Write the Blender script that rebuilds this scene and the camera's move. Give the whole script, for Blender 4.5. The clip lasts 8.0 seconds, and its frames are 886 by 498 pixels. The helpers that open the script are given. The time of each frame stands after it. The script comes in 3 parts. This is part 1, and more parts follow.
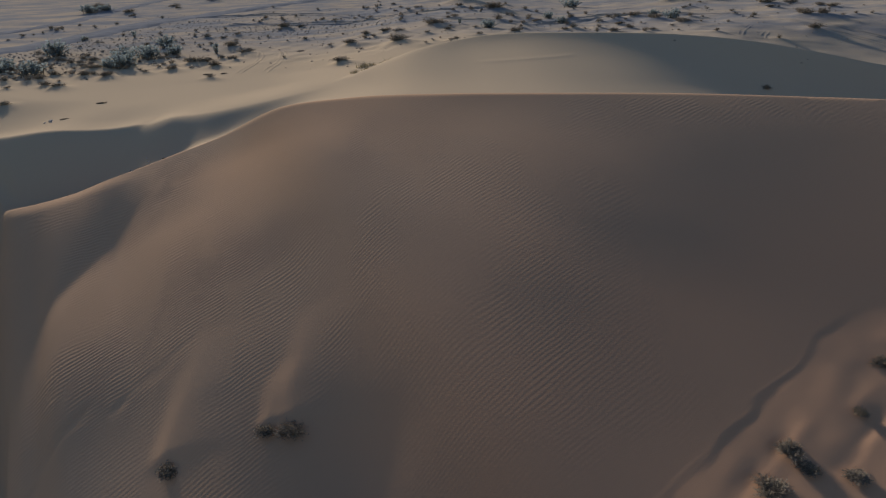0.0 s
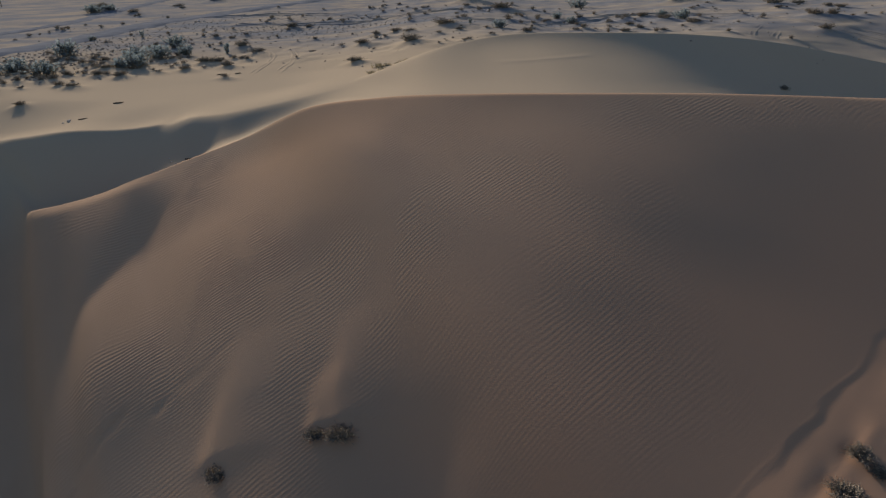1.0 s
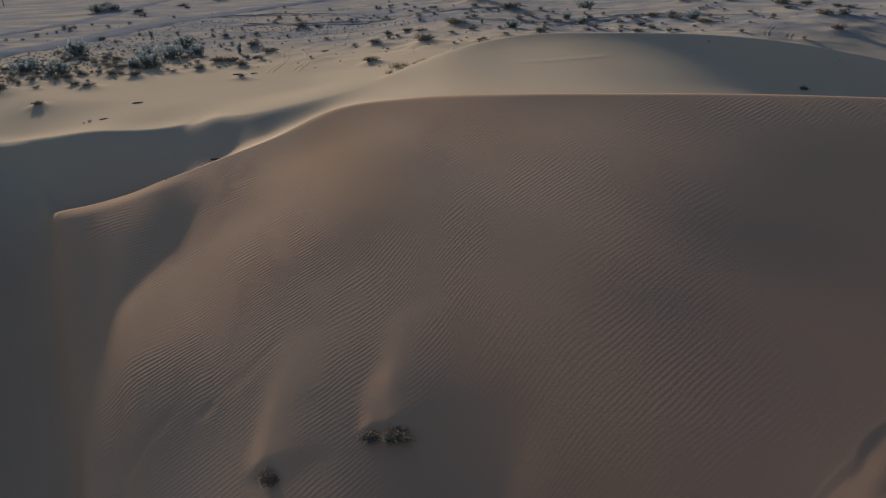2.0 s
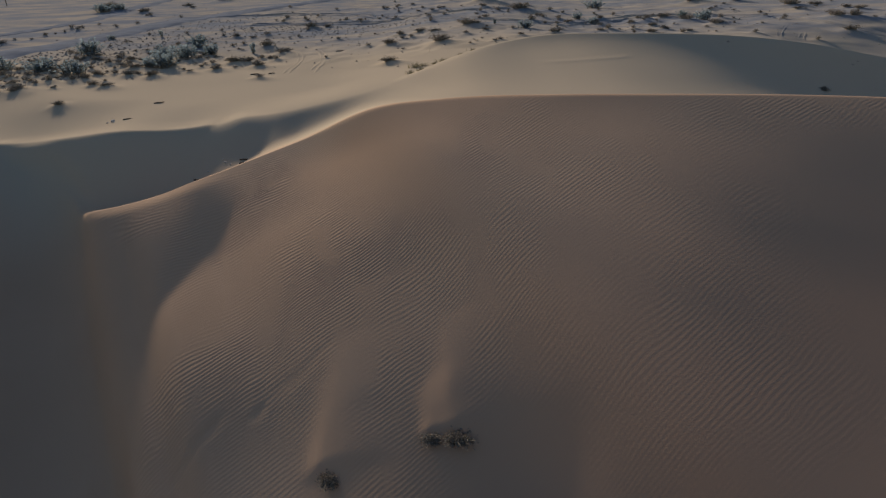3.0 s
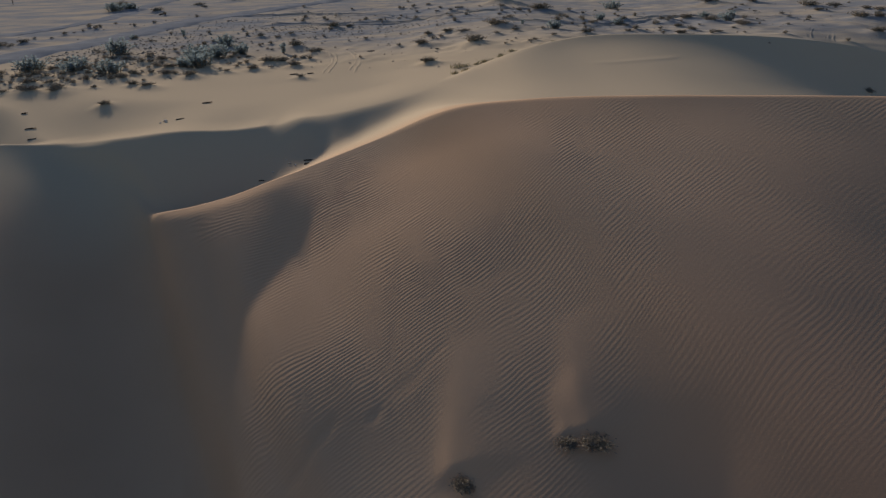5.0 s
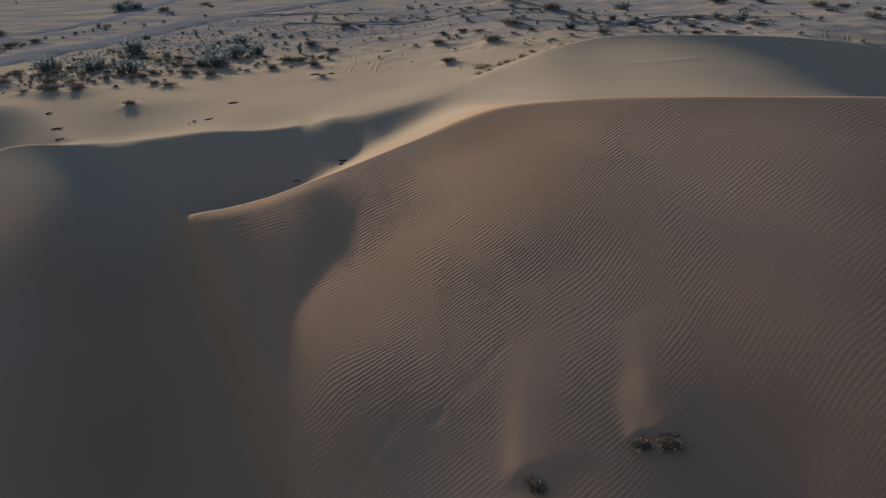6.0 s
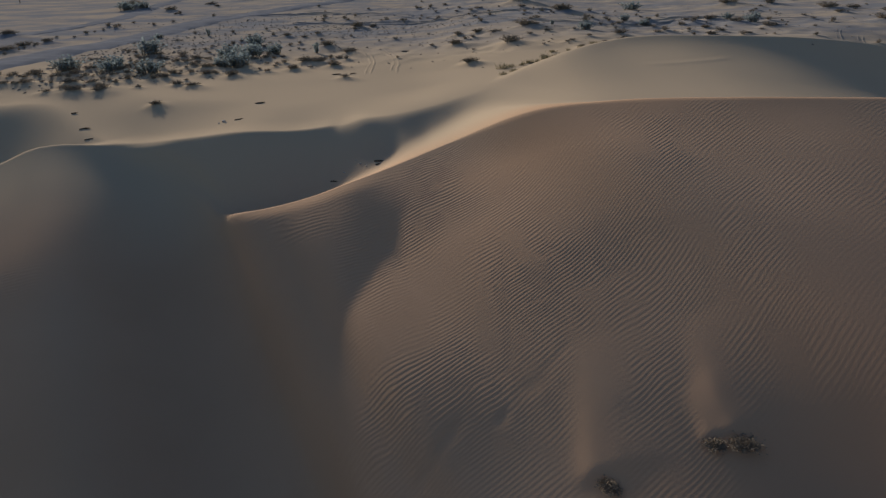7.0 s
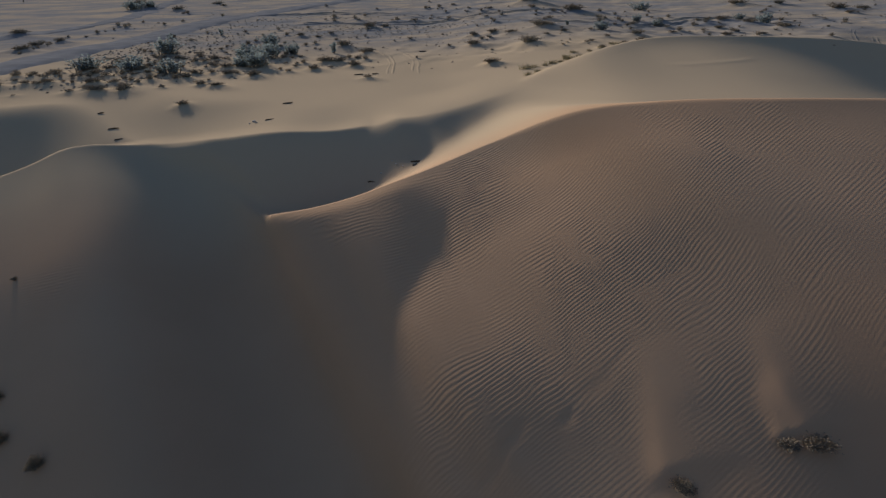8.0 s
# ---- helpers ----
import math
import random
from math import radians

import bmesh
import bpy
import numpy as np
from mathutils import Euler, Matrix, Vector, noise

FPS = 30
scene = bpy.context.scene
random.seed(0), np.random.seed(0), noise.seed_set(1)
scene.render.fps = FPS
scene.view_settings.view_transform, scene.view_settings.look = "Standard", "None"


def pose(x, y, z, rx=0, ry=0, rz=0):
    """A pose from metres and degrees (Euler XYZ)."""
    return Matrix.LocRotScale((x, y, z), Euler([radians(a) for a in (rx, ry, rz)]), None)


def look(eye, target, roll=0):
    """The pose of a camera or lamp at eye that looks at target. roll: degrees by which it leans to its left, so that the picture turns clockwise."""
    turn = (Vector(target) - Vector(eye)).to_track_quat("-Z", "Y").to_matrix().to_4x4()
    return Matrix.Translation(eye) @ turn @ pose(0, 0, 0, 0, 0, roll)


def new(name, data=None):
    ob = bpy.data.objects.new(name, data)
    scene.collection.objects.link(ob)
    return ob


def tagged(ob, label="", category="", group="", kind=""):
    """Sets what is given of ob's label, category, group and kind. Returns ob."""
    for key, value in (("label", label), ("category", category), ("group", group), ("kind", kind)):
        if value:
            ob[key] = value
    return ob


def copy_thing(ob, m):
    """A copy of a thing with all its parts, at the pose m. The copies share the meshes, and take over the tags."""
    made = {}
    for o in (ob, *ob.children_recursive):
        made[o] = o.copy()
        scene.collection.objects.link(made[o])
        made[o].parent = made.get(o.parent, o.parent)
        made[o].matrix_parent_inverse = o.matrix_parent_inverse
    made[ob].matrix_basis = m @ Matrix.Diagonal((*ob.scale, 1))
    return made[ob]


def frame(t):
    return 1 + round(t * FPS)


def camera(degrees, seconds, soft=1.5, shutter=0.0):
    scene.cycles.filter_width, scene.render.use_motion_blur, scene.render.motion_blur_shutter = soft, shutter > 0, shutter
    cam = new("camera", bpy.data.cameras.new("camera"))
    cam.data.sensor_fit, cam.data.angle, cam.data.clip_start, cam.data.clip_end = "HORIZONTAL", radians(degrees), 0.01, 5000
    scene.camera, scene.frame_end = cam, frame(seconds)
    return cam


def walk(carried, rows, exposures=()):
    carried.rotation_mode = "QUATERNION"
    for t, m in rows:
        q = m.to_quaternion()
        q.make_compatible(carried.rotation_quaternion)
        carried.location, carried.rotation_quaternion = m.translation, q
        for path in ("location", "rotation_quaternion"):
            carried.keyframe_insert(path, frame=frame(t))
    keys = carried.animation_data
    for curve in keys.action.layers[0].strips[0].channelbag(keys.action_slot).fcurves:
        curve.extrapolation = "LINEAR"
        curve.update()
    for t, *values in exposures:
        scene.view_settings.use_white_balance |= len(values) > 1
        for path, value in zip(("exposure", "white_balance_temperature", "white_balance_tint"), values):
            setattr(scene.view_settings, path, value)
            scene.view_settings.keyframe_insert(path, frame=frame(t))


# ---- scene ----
# ---- the camera and its walk ----
cam = camera(70.0, 8.0, soft=1.3)
PATH = [
    (0, 0.010, -0.044, 5.844, 65.024, 2.151, -1.003),
    (0.5, -0.462, 0.019, 5.847, 65.035, 2.110, -1.079),
    (1, -0.962, 0.079, 5.853, 65.044, 2.068, -1.158),
    (1.5, -1.488, 0.137, 5.861, 65.051, 2.025, -1.241),
    (2, -2.040, 0.192, 5.871, 65.057, 1.980, -1.327),
    (2.5, -2.615, 0.245, 5.884, 65.062, 1.933, -1.417),
    (3, -3.212, 0.294, 5.899, 65.065, 1.885, -1.511),
    (3.5, -3.828, 0.341, 5.916, 65.066, 1.836, -1.608),
    (4, -4.463, 0.385, 5.935, 65.066, 1.785, -1.709),
    (4.5, -5.115, 0.426, 5.956, 65.065, 1.732, -1.813),
    (5, -5.782, 0.465, 5.979, 65.062, 1.678, -1.921),
    (5.5, -6.462, 0.500, 6.003, 65.057, 1.623, -2.033),
    (6, -7.154, 0.533, 6.030, 65.051, 1.566, -2.148),
    (6.5, -7.856, 0.562, 6.058, 65.044, 1.508, -2.267),
    (7, -8.566, 0.589, 6.088, 65.036, 1.448, -2.389),
    (7.5, -9.282, 0.612, 6.119, 65.025, 1.386, -2.515),
    (8, -10.004, 0.633, 6.152, 65.014, 1.324, -2.645),
]
walk(cam, [(t, pose(x, y, z, rx, ry, rz)) for t, x, y, z, rx, ry, rz in PATH], [(0, 0.16), (4, 0.04), (8, -0.08)])

# ---- world and sun ----
SUN_EL, SUN_AZ = 15.8, 116.0      # degrees: height, and heading of the sun counted from +x towards +y
world = bpy.data.worlds.new("sky")
scene.world = world
world.use_nodes = True
wn = world.node_tree.nodes
sky = wn.new("ShaderNodeTexSky")
sky.sky_type, sky.sun_disc = "NISHITA", False
sky.sun_elevation, sky.sun_rotation = radians(SUN_EL), radians(90 - SUN_AZ)
sky.air_density, sky.dust_density, sky.ozone_density = 1.2, 0.65, 2.4
wn["Background"].inputs["Strength"].default_value = 0.073
world.node_tree.links.new(sky.outputs["Color"], wn["Background"].inputs["Color"])
sun = new("sun", bpy.data.lights.new("sun", "SUN"))
sun.data.energy, sun.data.angle, sun.data.color = 5.0, radians(3.0), (1.0, 0.87, 0.66)
to_sun = Vector((math.cos(radians(SUN_AZ)) * math.cos(radians(SUN_EL)), math.sin(radians(SUN_AZ)) * math.cos(radians(SUN_EL)), math.sin(radians(SUN_EL))))
sun.matrix_world = look(to_sun * 100, (0, 0, 0))
scene.view_settings.exposure = 0.06
scene.view_settings.use_white_balance = True
scene.view_settings.white_balance_temperature, scene.view_settings.white_balance_tint = 6180, 19


# ---- materials ----
def material(name):
    mat = bpy.data.materials.new(name)
    mat.use_nodes = True
    return mat, mat.node_tree.nodes, mat.node_tree.links, mat.node_tree.nodes["Principled BSDF"]


def sand_material():
    mat, n, l, b = material("sand")
    co = n.new("ShaderNodeTexCoord")
    big = n.new("ShaderNodeTexNoise")
    big.inputs["Scale"].default_value, big.inputs["Detail"].default_value = 0.11, 5
    ramp = n.new("ShaderNodeValToRGB")
    ramp.color_ramp.elements[0].position, ramp.color_ramp.elements[1].position = 0.35, 0.68
    ramp.color_ramp.elements[0].color = (0.462, 0.318, 0.211, 1)
    ramp.color_ramp.elements[1].color = (0.534, 0.372, 0.252, 1)
    l.new(co.outputs["Object"], big.inputs["Vector"])
    red = n.new("ShaderNodeTexGradient")
    red.gradient_type = "SPHERICAL"
    place = n.new("ShaderNodeMapping")
    place.vector_type = "TEXTURE"
    place.inputs["Location"].default_value, place.inputs["Rotation"].default_value = (5.0, 5.9, -1.0), (0, 0, radians(30))
    place.inputs["Scale"].default_value = (19.0, 11.0, 40)
    l.new(co.outputs["Object"], place.inputs["Vector"])
    l.new(place.outputs["Vector"], red.inputs["Vector"])
    edge = n.new("ShaderNodeMath")
    edge.operation, edge.use_clamp = "MULTIPLY_ADD", True
    edge.inputs[1].default_value, edge.inputs[2].default_value = 1.7, -0.1
    l.new(red.outputs["Fac"], edge.inputs[0])
    mix = n.new("ShaderNodeMix")
    mix.data_type = "RGBA"
    mix.inputs["B"].default_value = (0.452, 0.283, 0.182, 1)
    l.new(edge.outputs["Value"], mix.inputs["Factor"])
    l.new(big.outputs["Fac"], ramp.inputs["Fac"])
    grain = n.new("ShaderNodeTexNoise")
    grain.inputs["Scale"].default_value, grain.inputs["Detail"].default_value = 60, 3
    l.new(co.outputs["Object"], grain.inputs["Vector"])
    bump = n.new("ShaderNodeBump")
    bump.inputs["Strength"].default_value, bump.inputs["Distance"].default_value = 0.25, 0.006
    l.new(grain.outputs["Fac"], bump.inputs["Height"])
    l.new(ramp.outputs["Color"], mix.inputs["A"])
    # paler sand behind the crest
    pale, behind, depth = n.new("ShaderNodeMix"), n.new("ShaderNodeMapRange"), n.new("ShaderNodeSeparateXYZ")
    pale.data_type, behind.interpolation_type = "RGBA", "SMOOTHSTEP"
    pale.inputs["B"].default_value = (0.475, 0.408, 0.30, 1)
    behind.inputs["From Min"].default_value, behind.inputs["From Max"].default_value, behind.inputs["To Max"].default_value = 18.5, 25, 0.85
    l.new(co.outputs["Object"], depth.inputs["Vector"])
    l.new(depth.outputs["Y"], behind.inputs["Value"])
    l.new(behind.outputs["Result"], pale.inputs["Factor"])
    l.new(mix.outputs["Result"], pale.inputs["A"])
    # the plain beyond the dunes: crusted, gravelly patches and a speckle of small stones
    where = n.new("ShaderNodeSeparateXYZ")
    l.new(co.outputs["Object"], where.inputs["Vector"])
    out = n.new("ShaderNodeMath")
    out.operation = "MULTIPLY_ADD"
    out.inputs[1].default_value = 0.05
    l.new(where.outputs["X"], out.inputs[0])
    l.new(where.outputs["Y"], out.inputs[2])
    reach = n.new("ShaderNodeMapRange")
    reach.interpolation_type = "SMOOTHSTEP"
    reach.inputs["From Min"].default_value, reach.inputs["From Max"].default_value = 39, 56
    l.new(out.outputs["Value"], reach.inputs["Value"])
    crust = n.new("ShaderNodeTexNoise")
    crust.inputs["Scale"].default_value, crust.inputs["Detail"].default_value, crust.inputs["Roughness"].default_value = 0.16, 9, 0.76
    stretch = n.new("ShaderNodeMapping")
    stretch.inputs["Scale"].default_value, stretch.inputs["Rotation"].default_value = (0.55, 1.2, 1), (0, 0, radians(-12))
    l.new(co.outputs["Object"], stretch.inputs["Vector"])
    l.new(stretch.outputs["Vector"], crust.inputs["Vector"])
    patch = n.new("ShaderNodeMapRange")
    patch.inputs["From Min"].default_value, patch.inputs["From Max"].default_value, patch.inputs["To Min"].default_value = 0.40, 0.57, 0.3
    l.new(crust.outputs["Fac"], patch.inputs["Value"])
    share = n.new("ShaderNodeMath")
    share.operation = "MULTIPLY"
    l.new(reach.outputs["Result"], share.inputs[0])
    l.new(patch.outputs["Result"], share.inputs[1])
    plain = n.new("ShaderNodeMix")
    plain.data_type = "RGBA"
    plain.inputs["B"].default_value = (0.225, 0.237, 0.252, 1)
    l.new(share.outputs["Value"], plain.inputs["Factor"])
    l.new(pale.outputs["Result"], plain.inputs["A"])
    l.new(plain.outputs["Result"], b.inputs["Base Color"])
    l.new(bump.outputs["Normal"], b.inputs["Normal"])
    b.inputs["Roughness"].default_value = 0.95
    b.inputs["Specular IOR Level"].default_value = 0.0
    return mat


SAND = sand_material()


# ---- the ground: a plain at z = 0, its edge, a basin before it and four dunes ----
def spline(xs, stations):
    """Smooth curves through stations (x, a, b, ...) as arrays over xs."""
    s = np.array(stations, float)
    k, out = s[:, 0], []
    h = np.diff(k)
    xc = np.clip(xs, k[0], k[-1])
    i = np.clip(np.searchsorted(k, xc) - 1, 0, len(k) - 2)
    u = (xc - k[i]) / h[i]
    for c in range(1, s.shape[1]):
        v = s[:, c]
        d = np.diff(v) / h
        m = np.concatenate([[d[0]], (d[:-1] * h[1:] + d[1:] * h[:-1]) / (h[1:] + h[:-1]), [d[-1]]])
        out.append((2 * u**3 - 3 * u**2 + 1) * v[i] + (u**3 - 2 * u**2 + u) * h[i] * m[i] + (3 * u**2 - 2 * u**3) * v[i + 1] + (u**3 - u**2) * h[i] * m[i + 1])
    return out


def soft_max(a, b, k):
    w = np.clip(0.5 + 0.5 * (a - b) / k, 0, 1)
    return b + (a - b) * w + k * w * (1 - w)


def rounded(d, r):
    return np.sqrt(d * d + r * r) - r


def ease(a, b, x):
    u = np.clip((x - a) / (b - a), 0, 1)
    return u * u * (3 - 2 * u)


# crest of the main dune: x, y, z
CREST = [(-30, 30, -8), (-22, 25.5, -4.9), (-18, 24, -2.9), (-16.6, 22.6, -2.35), (-15.8, 21.5, -2.08), (-15, 20.55, -1.63), (-13.5, 20, -1.23), (-12, 20, -0.87), (-11, 20, -0.52), (-10, 20.2, -0.24), (-9.2, 20.4, 0.0),
         (-7.6, 21, 0.45), (-4.9, 20, 1.66), (-2.9, 19.4, 1.98), (0.5, 18.1, 2.24), (3, 17.6, 2.25), (6, 17.3, 2.18), (9, 17, 2.05), (12.5, 17, 1.80), (17, 17, 1.30), (22, 17, 0.7)]
# crest of the low dune beside it, which runs on into the edge of the plain: x, y, z
LOW = [(-44, 22, -4.4), (-36, 23, -3.3), (-29, 24.6, -2.0), (-26.6, 25.3, -1.4), (-25.3, 25.7, -1.0), (-24.3, 26, -0.6), (-23.4, 26.2, -0.5), (-22, 26.5, -0.62), (-20.5, 26.5, -0.71), (-18, 25.8, -0.38),
       (-15.6, 25.2, -0.07), (-13.3, 25.3, -0.1), (-10.9, 25.9, 0.08), (-8, 27.6, 0.15)]
# how steeply the sand falls away from the sun, going down from a crest: x of the crest, then the fall per metre at each of REACH
REACH = (0.0, 1.0, 2.5, 4.5, 7.0, 10.0, 14.0, 20.0)
NOSE = [(-18, 0.22, 0.13, 0.12, 0.12, 0.14, 0.18, 0.3, 0.3), (-16, 0.2, 0.1, 0.08, 0.11, 0.14, 0.2, 0.3, 0.3), (-14.5, 0.112, 0.064, 0.069, 0.053, 0.15, 0.294, 0.236, 0.168),
        (-13, 0.024, 0.021, 0.053, 0.083, 0.182, 0.295, 0.239, 0.176), (-11.5, 0.012, 0.026, 0.097, 0.143, 0.17, 0.257, 0.201, 0.207), (-10, 0.158, 0.164, 0.192, 0.126, 0.173, 0.229, 0.246, 0.269),
        (-8.5, 0.174, 0.161, 0.125, 0.11, 0.186, 0.222, 0.314, 0.317), (-7, 0.183, 0.151, 0.072, 0.123, 0.208, 0.231, 0.287, 0.304)]
FACE = [(-5, 0.174, 0.14, 0.118, 0.185, 0.222, 0.225, 0.255, 0.264), (-2.5, 0.164, 0.173, 0.168, 0.193, 0.212, 0.261, 0.24, 0.228), (0.5, 0.213, 0.197, 0.192, 0.234, 0.274, 0.248, 0.224, 0.21),
        (4, 0.238, 0.239, 0.25, 0.272, 0.271, 0.257, 0.241, 0.218), (8, 0.24, 0.246, 0.26, 0.26, 0.257, 0.249, 0.238, 0.22), (12, 0.242, 0.245, 0.253, 0.252, 0.248, 0.243, 0.238, 0.229),
        (17, 0.248, 0.249, 0.249, 0.248, 0.246, 0.245, 0.244, 0.243)]
FLANK = [(-36, 0.239, 0.247, 0.253, 0.255, 0.252, 0.245, 0.243, 0.25), (-30, 0.211, 0.214, 0.223, 0.239, 0.257, 0.279, 0.29, 0.29), (-27, 0.201, 0.195, 0.202, 0.228, 0.25, 0.301, 0.321, 0.308),
         (-25, 0.214, 0.183, 0.18, 0.21, 0.222, 0.303, 0.336, 0.314), (-23.4, 0.258, 0.206, 0.182, 0.209, 0.25, 0.325, 0.332, 0.307), (-22, 0.329, 0.292, 0.267, 0.294, 0.319, 0.339, 0.328, 0.296),
         (-20, 0.416, 0.408, 0.392, 0.333, 0.335, 0.336, 0.33, 0.286), (-17.5, 0.433, 0.43, 0.414, 0.34, 0.335, 0.335, 0.329, 0.284), (-14, 0.436, 0.437, 0.425, 0.354, 0.34, 0.335, 0.329, 0.284)]
# the slope behind that crest: x, slope
LEE = [(-36, 0.5), (-14.5, 0.5), (-12.5, 0.5), (-10.8, 0.35), (-9.3, 0.2), (-7.6, 0.15), (-4.9, 0.2), (-2.5, 0.25), (0, 0.27), (6, 0.28), (9, 0.3)]
# edge of the plain: x, y, z, slope of its slip face
EDGE = [(-40, 34.5, -0.3, 0.45), (-31, 33.5, -0.3, 0.45), (-27, 33, -0.2, 0.45), (-24.5, 30.6, -0.45, 0.42), (-22.5, 28, -0.68, 0.3), (-20.5, 26.5, -0.71, 0.45), (-18, 25.8, -0.38, 0.58),
        (-15.6, 25.2, -0.07, 0.6), (-13.3, 25.3, -0.1, 0.55), (-10.9, 25.9, 0.1, 0.42), (-9.3, 26.8, 0.2, 0.36), (-7.8, 28, 0.24, 0.33), (-6.6, 29.4, 0.2, 0.25), (-5, 31, 0.15, 0.05), (4, 33, 0.0, 0.12), (14, 37, 0.0, 0.3), (20, 39, -0.3, 0.4), (27, 40, -1.6, 0.4), (40, 42, -2.0, 0.3)]
# crest of the far dune: x, y, z, near slope, far slope
FAR = [(-9, 29, -0.6, 0.2, 0.3), (-5.5, 31.5, -0.1, 0.19, 0.4), (-3.5, 33.3, 0.65, 0.18, 0.5), (-1.3, 33.7, 1.35, 0.13, 0.5), (2, 35.5, 1.75, 0.08, 0.4), (8, 36.5, 1.66, 0.1, 0.4),
       (13.5, 37, 1.3, 0.2, 0.3), (19, 38, 0.52, 0.28, 0.3), (23, 38.5, -0.3, 0.3, 0.3), (27, 39, -1.2, 0.38, 0.3), (34, 40, -2.3, 0.35, 0.3)]
# the hollows behind the main dune: x, floor
HOLLOW = [(-40, -2.2), (-20, -2.6), (-14, -2.1), (-12, -1.45), (-10.5, -0.95), (-9.3, -0.65), (-8, -0.3), (-5, 0.25), (0, 0.65), (5, 0.6), (10, -0.1), (17, -1.6), (25, -3), (40, -3.5)]
# the low ground before the main dune: x, floor
BASIN = [(-40, -9), (-20, -9), (-12, -8), (-6, -6.0), (-2, -4.8), (2, -4.4), (8, -4.2), (30, -4)]


class Noise:
    """Smooth random hills of about one unit, between -1 and 1."""

    def __init__(self, seed):
        self.grid = np.random.RandomState(seed).uniform(-1, 1, (128, 128))

    def __call__(self, x, y):
        x, y = np.asarray(x, float), np.asarray(y, float)
        i, j = np.floor(x).astype(int), np.floor(y).astype(int)
        u, v = x - i, y - j
        u, v = u * u * u * (u * (6 * u - 15) + 10), v * v * v * (v * (6 * v - 15) + 10)
        g = self.grid
        i0, i1, j0, j1 = i % 128, (i + 1) % 128, j % 128, (j + 1) % 128
        return (g[i0, j0] * (1 - u) + g[i1, j0] * u) * (1 - v) + (g[i0, j1] * (1 - u) + g[i1, j1] * u) * v


NA, NB, NC, ND = Noise(3), Noise(5), Noise(8), Noise(13)


def eased_spline(X, stations, width):
    """The same curves, evened out over a width in metres."""
    out = 0
    for k, w in ((-1.5, 0.1), (-1, 0.15), (-0.5, 0.16), (0, 0.18), (0.5, 0.16), (1, 0.15), (1.5, 0.1)):
        out = out + w * np.array(spline(X + k * width, stations))
    return out


def down_sun(X, Y, crest):
    """The x at which the sun's ray over a place crosses a crest, and the distance down from there."""
    k = -math.cos(radians(SUN_AZ)) / math.sin(radians(SUN_AZ))
    x = np.linspace(crest[0][0], crest[-1][0], 2400)
    (y,) = spline(x, [c[:2] for c in crest])
    g, G = x + k * y, X + k * Y
    q = np.interp(G, g, x) + np.maximum(G - g[-1], 0) + np.minimum(G - g[0], 0)
    (yq,) = spline(q, [c[:2] for c in crest])
    return q, (yq - Y) / math.sin(radians(SUN_AZ))


def ease_sum(a, b, x):
    """ease(), added up from the left."""
    u = np.clip((x - a) / (b - a), 0, 1)
    return (b - a) * (u**3 - u**4 / 2) + np.maximum(x - b, 0)


# the rounded nose of the main dune: the line, in plan, along which the steep hollow before it turns into the nose
NOSE_LINE = [(-9.05, 18.9), (-9.1, 18.3), (-9.3, 17.65), (-9.8, 16.7), (-10.79, 15.1), (-11.22, 14.15), (-11.35, 13.4)]


def hollow_before_nose(q, s):
    """How much deeper the sand falls between the crest and that line."""
    line = np.array(NOSE_LINE)
    lq, ls = down_sun(line[:, 0], line[:, 1], CREST)
    end = np.interp(q, lq[::-1], ls[::-1]) + 5 * np.maximum(lq[-1] - q, 0)
    steep = 0.2 * ease(lq[0] + 0.3, lq[0] - 1.5, q) + 0.05 * ease(-12.8, -13.8, q)
    w = 0.35 + ease(5.5, 8, end)
    return steep * (ease_sum(0.1, 0.9, s) - ease_sum(end - w, end + w, s))


def falling(q, s, crest, table):
    """Height of a dune's shaded side: its crest less the fall added up along the sun's ray."""
    (z,), (zw,) = spline(q, [(c[0], c[2]) for c in crest]), eased_spline(q, [(c[0], c[2]) for c in crest], 0.6)
    z = z + (zw - z) * ease(0.3, 4.5, s)
    s = np.maximum(s, 0)
    fall = eased_spline(q, table, 0.45)
    for a, b, fa, fb in zip(REACH, REACH[1:], fall, fall[1:]):
        u = np.clip((s - a) / (b - a), 0, 1)
        z = z - (b - a) * (fa * (u - u * u / 2) + fb * u * u / 2)
    return z - fall[-1] * np.maximum(s - REACH[-1], 0)


# where the dune's foot ends in a small slip face above redder ground: x, y
BRINK = [(-2, 2.5), (1.4, 5.2), (3.06, 6.68), (3.88, 7.23), (4.63, 7.65), (4.88, 7.90), (5.57, 8.41), (6.16, 8.87), (8, 10.2), (14, 13)]


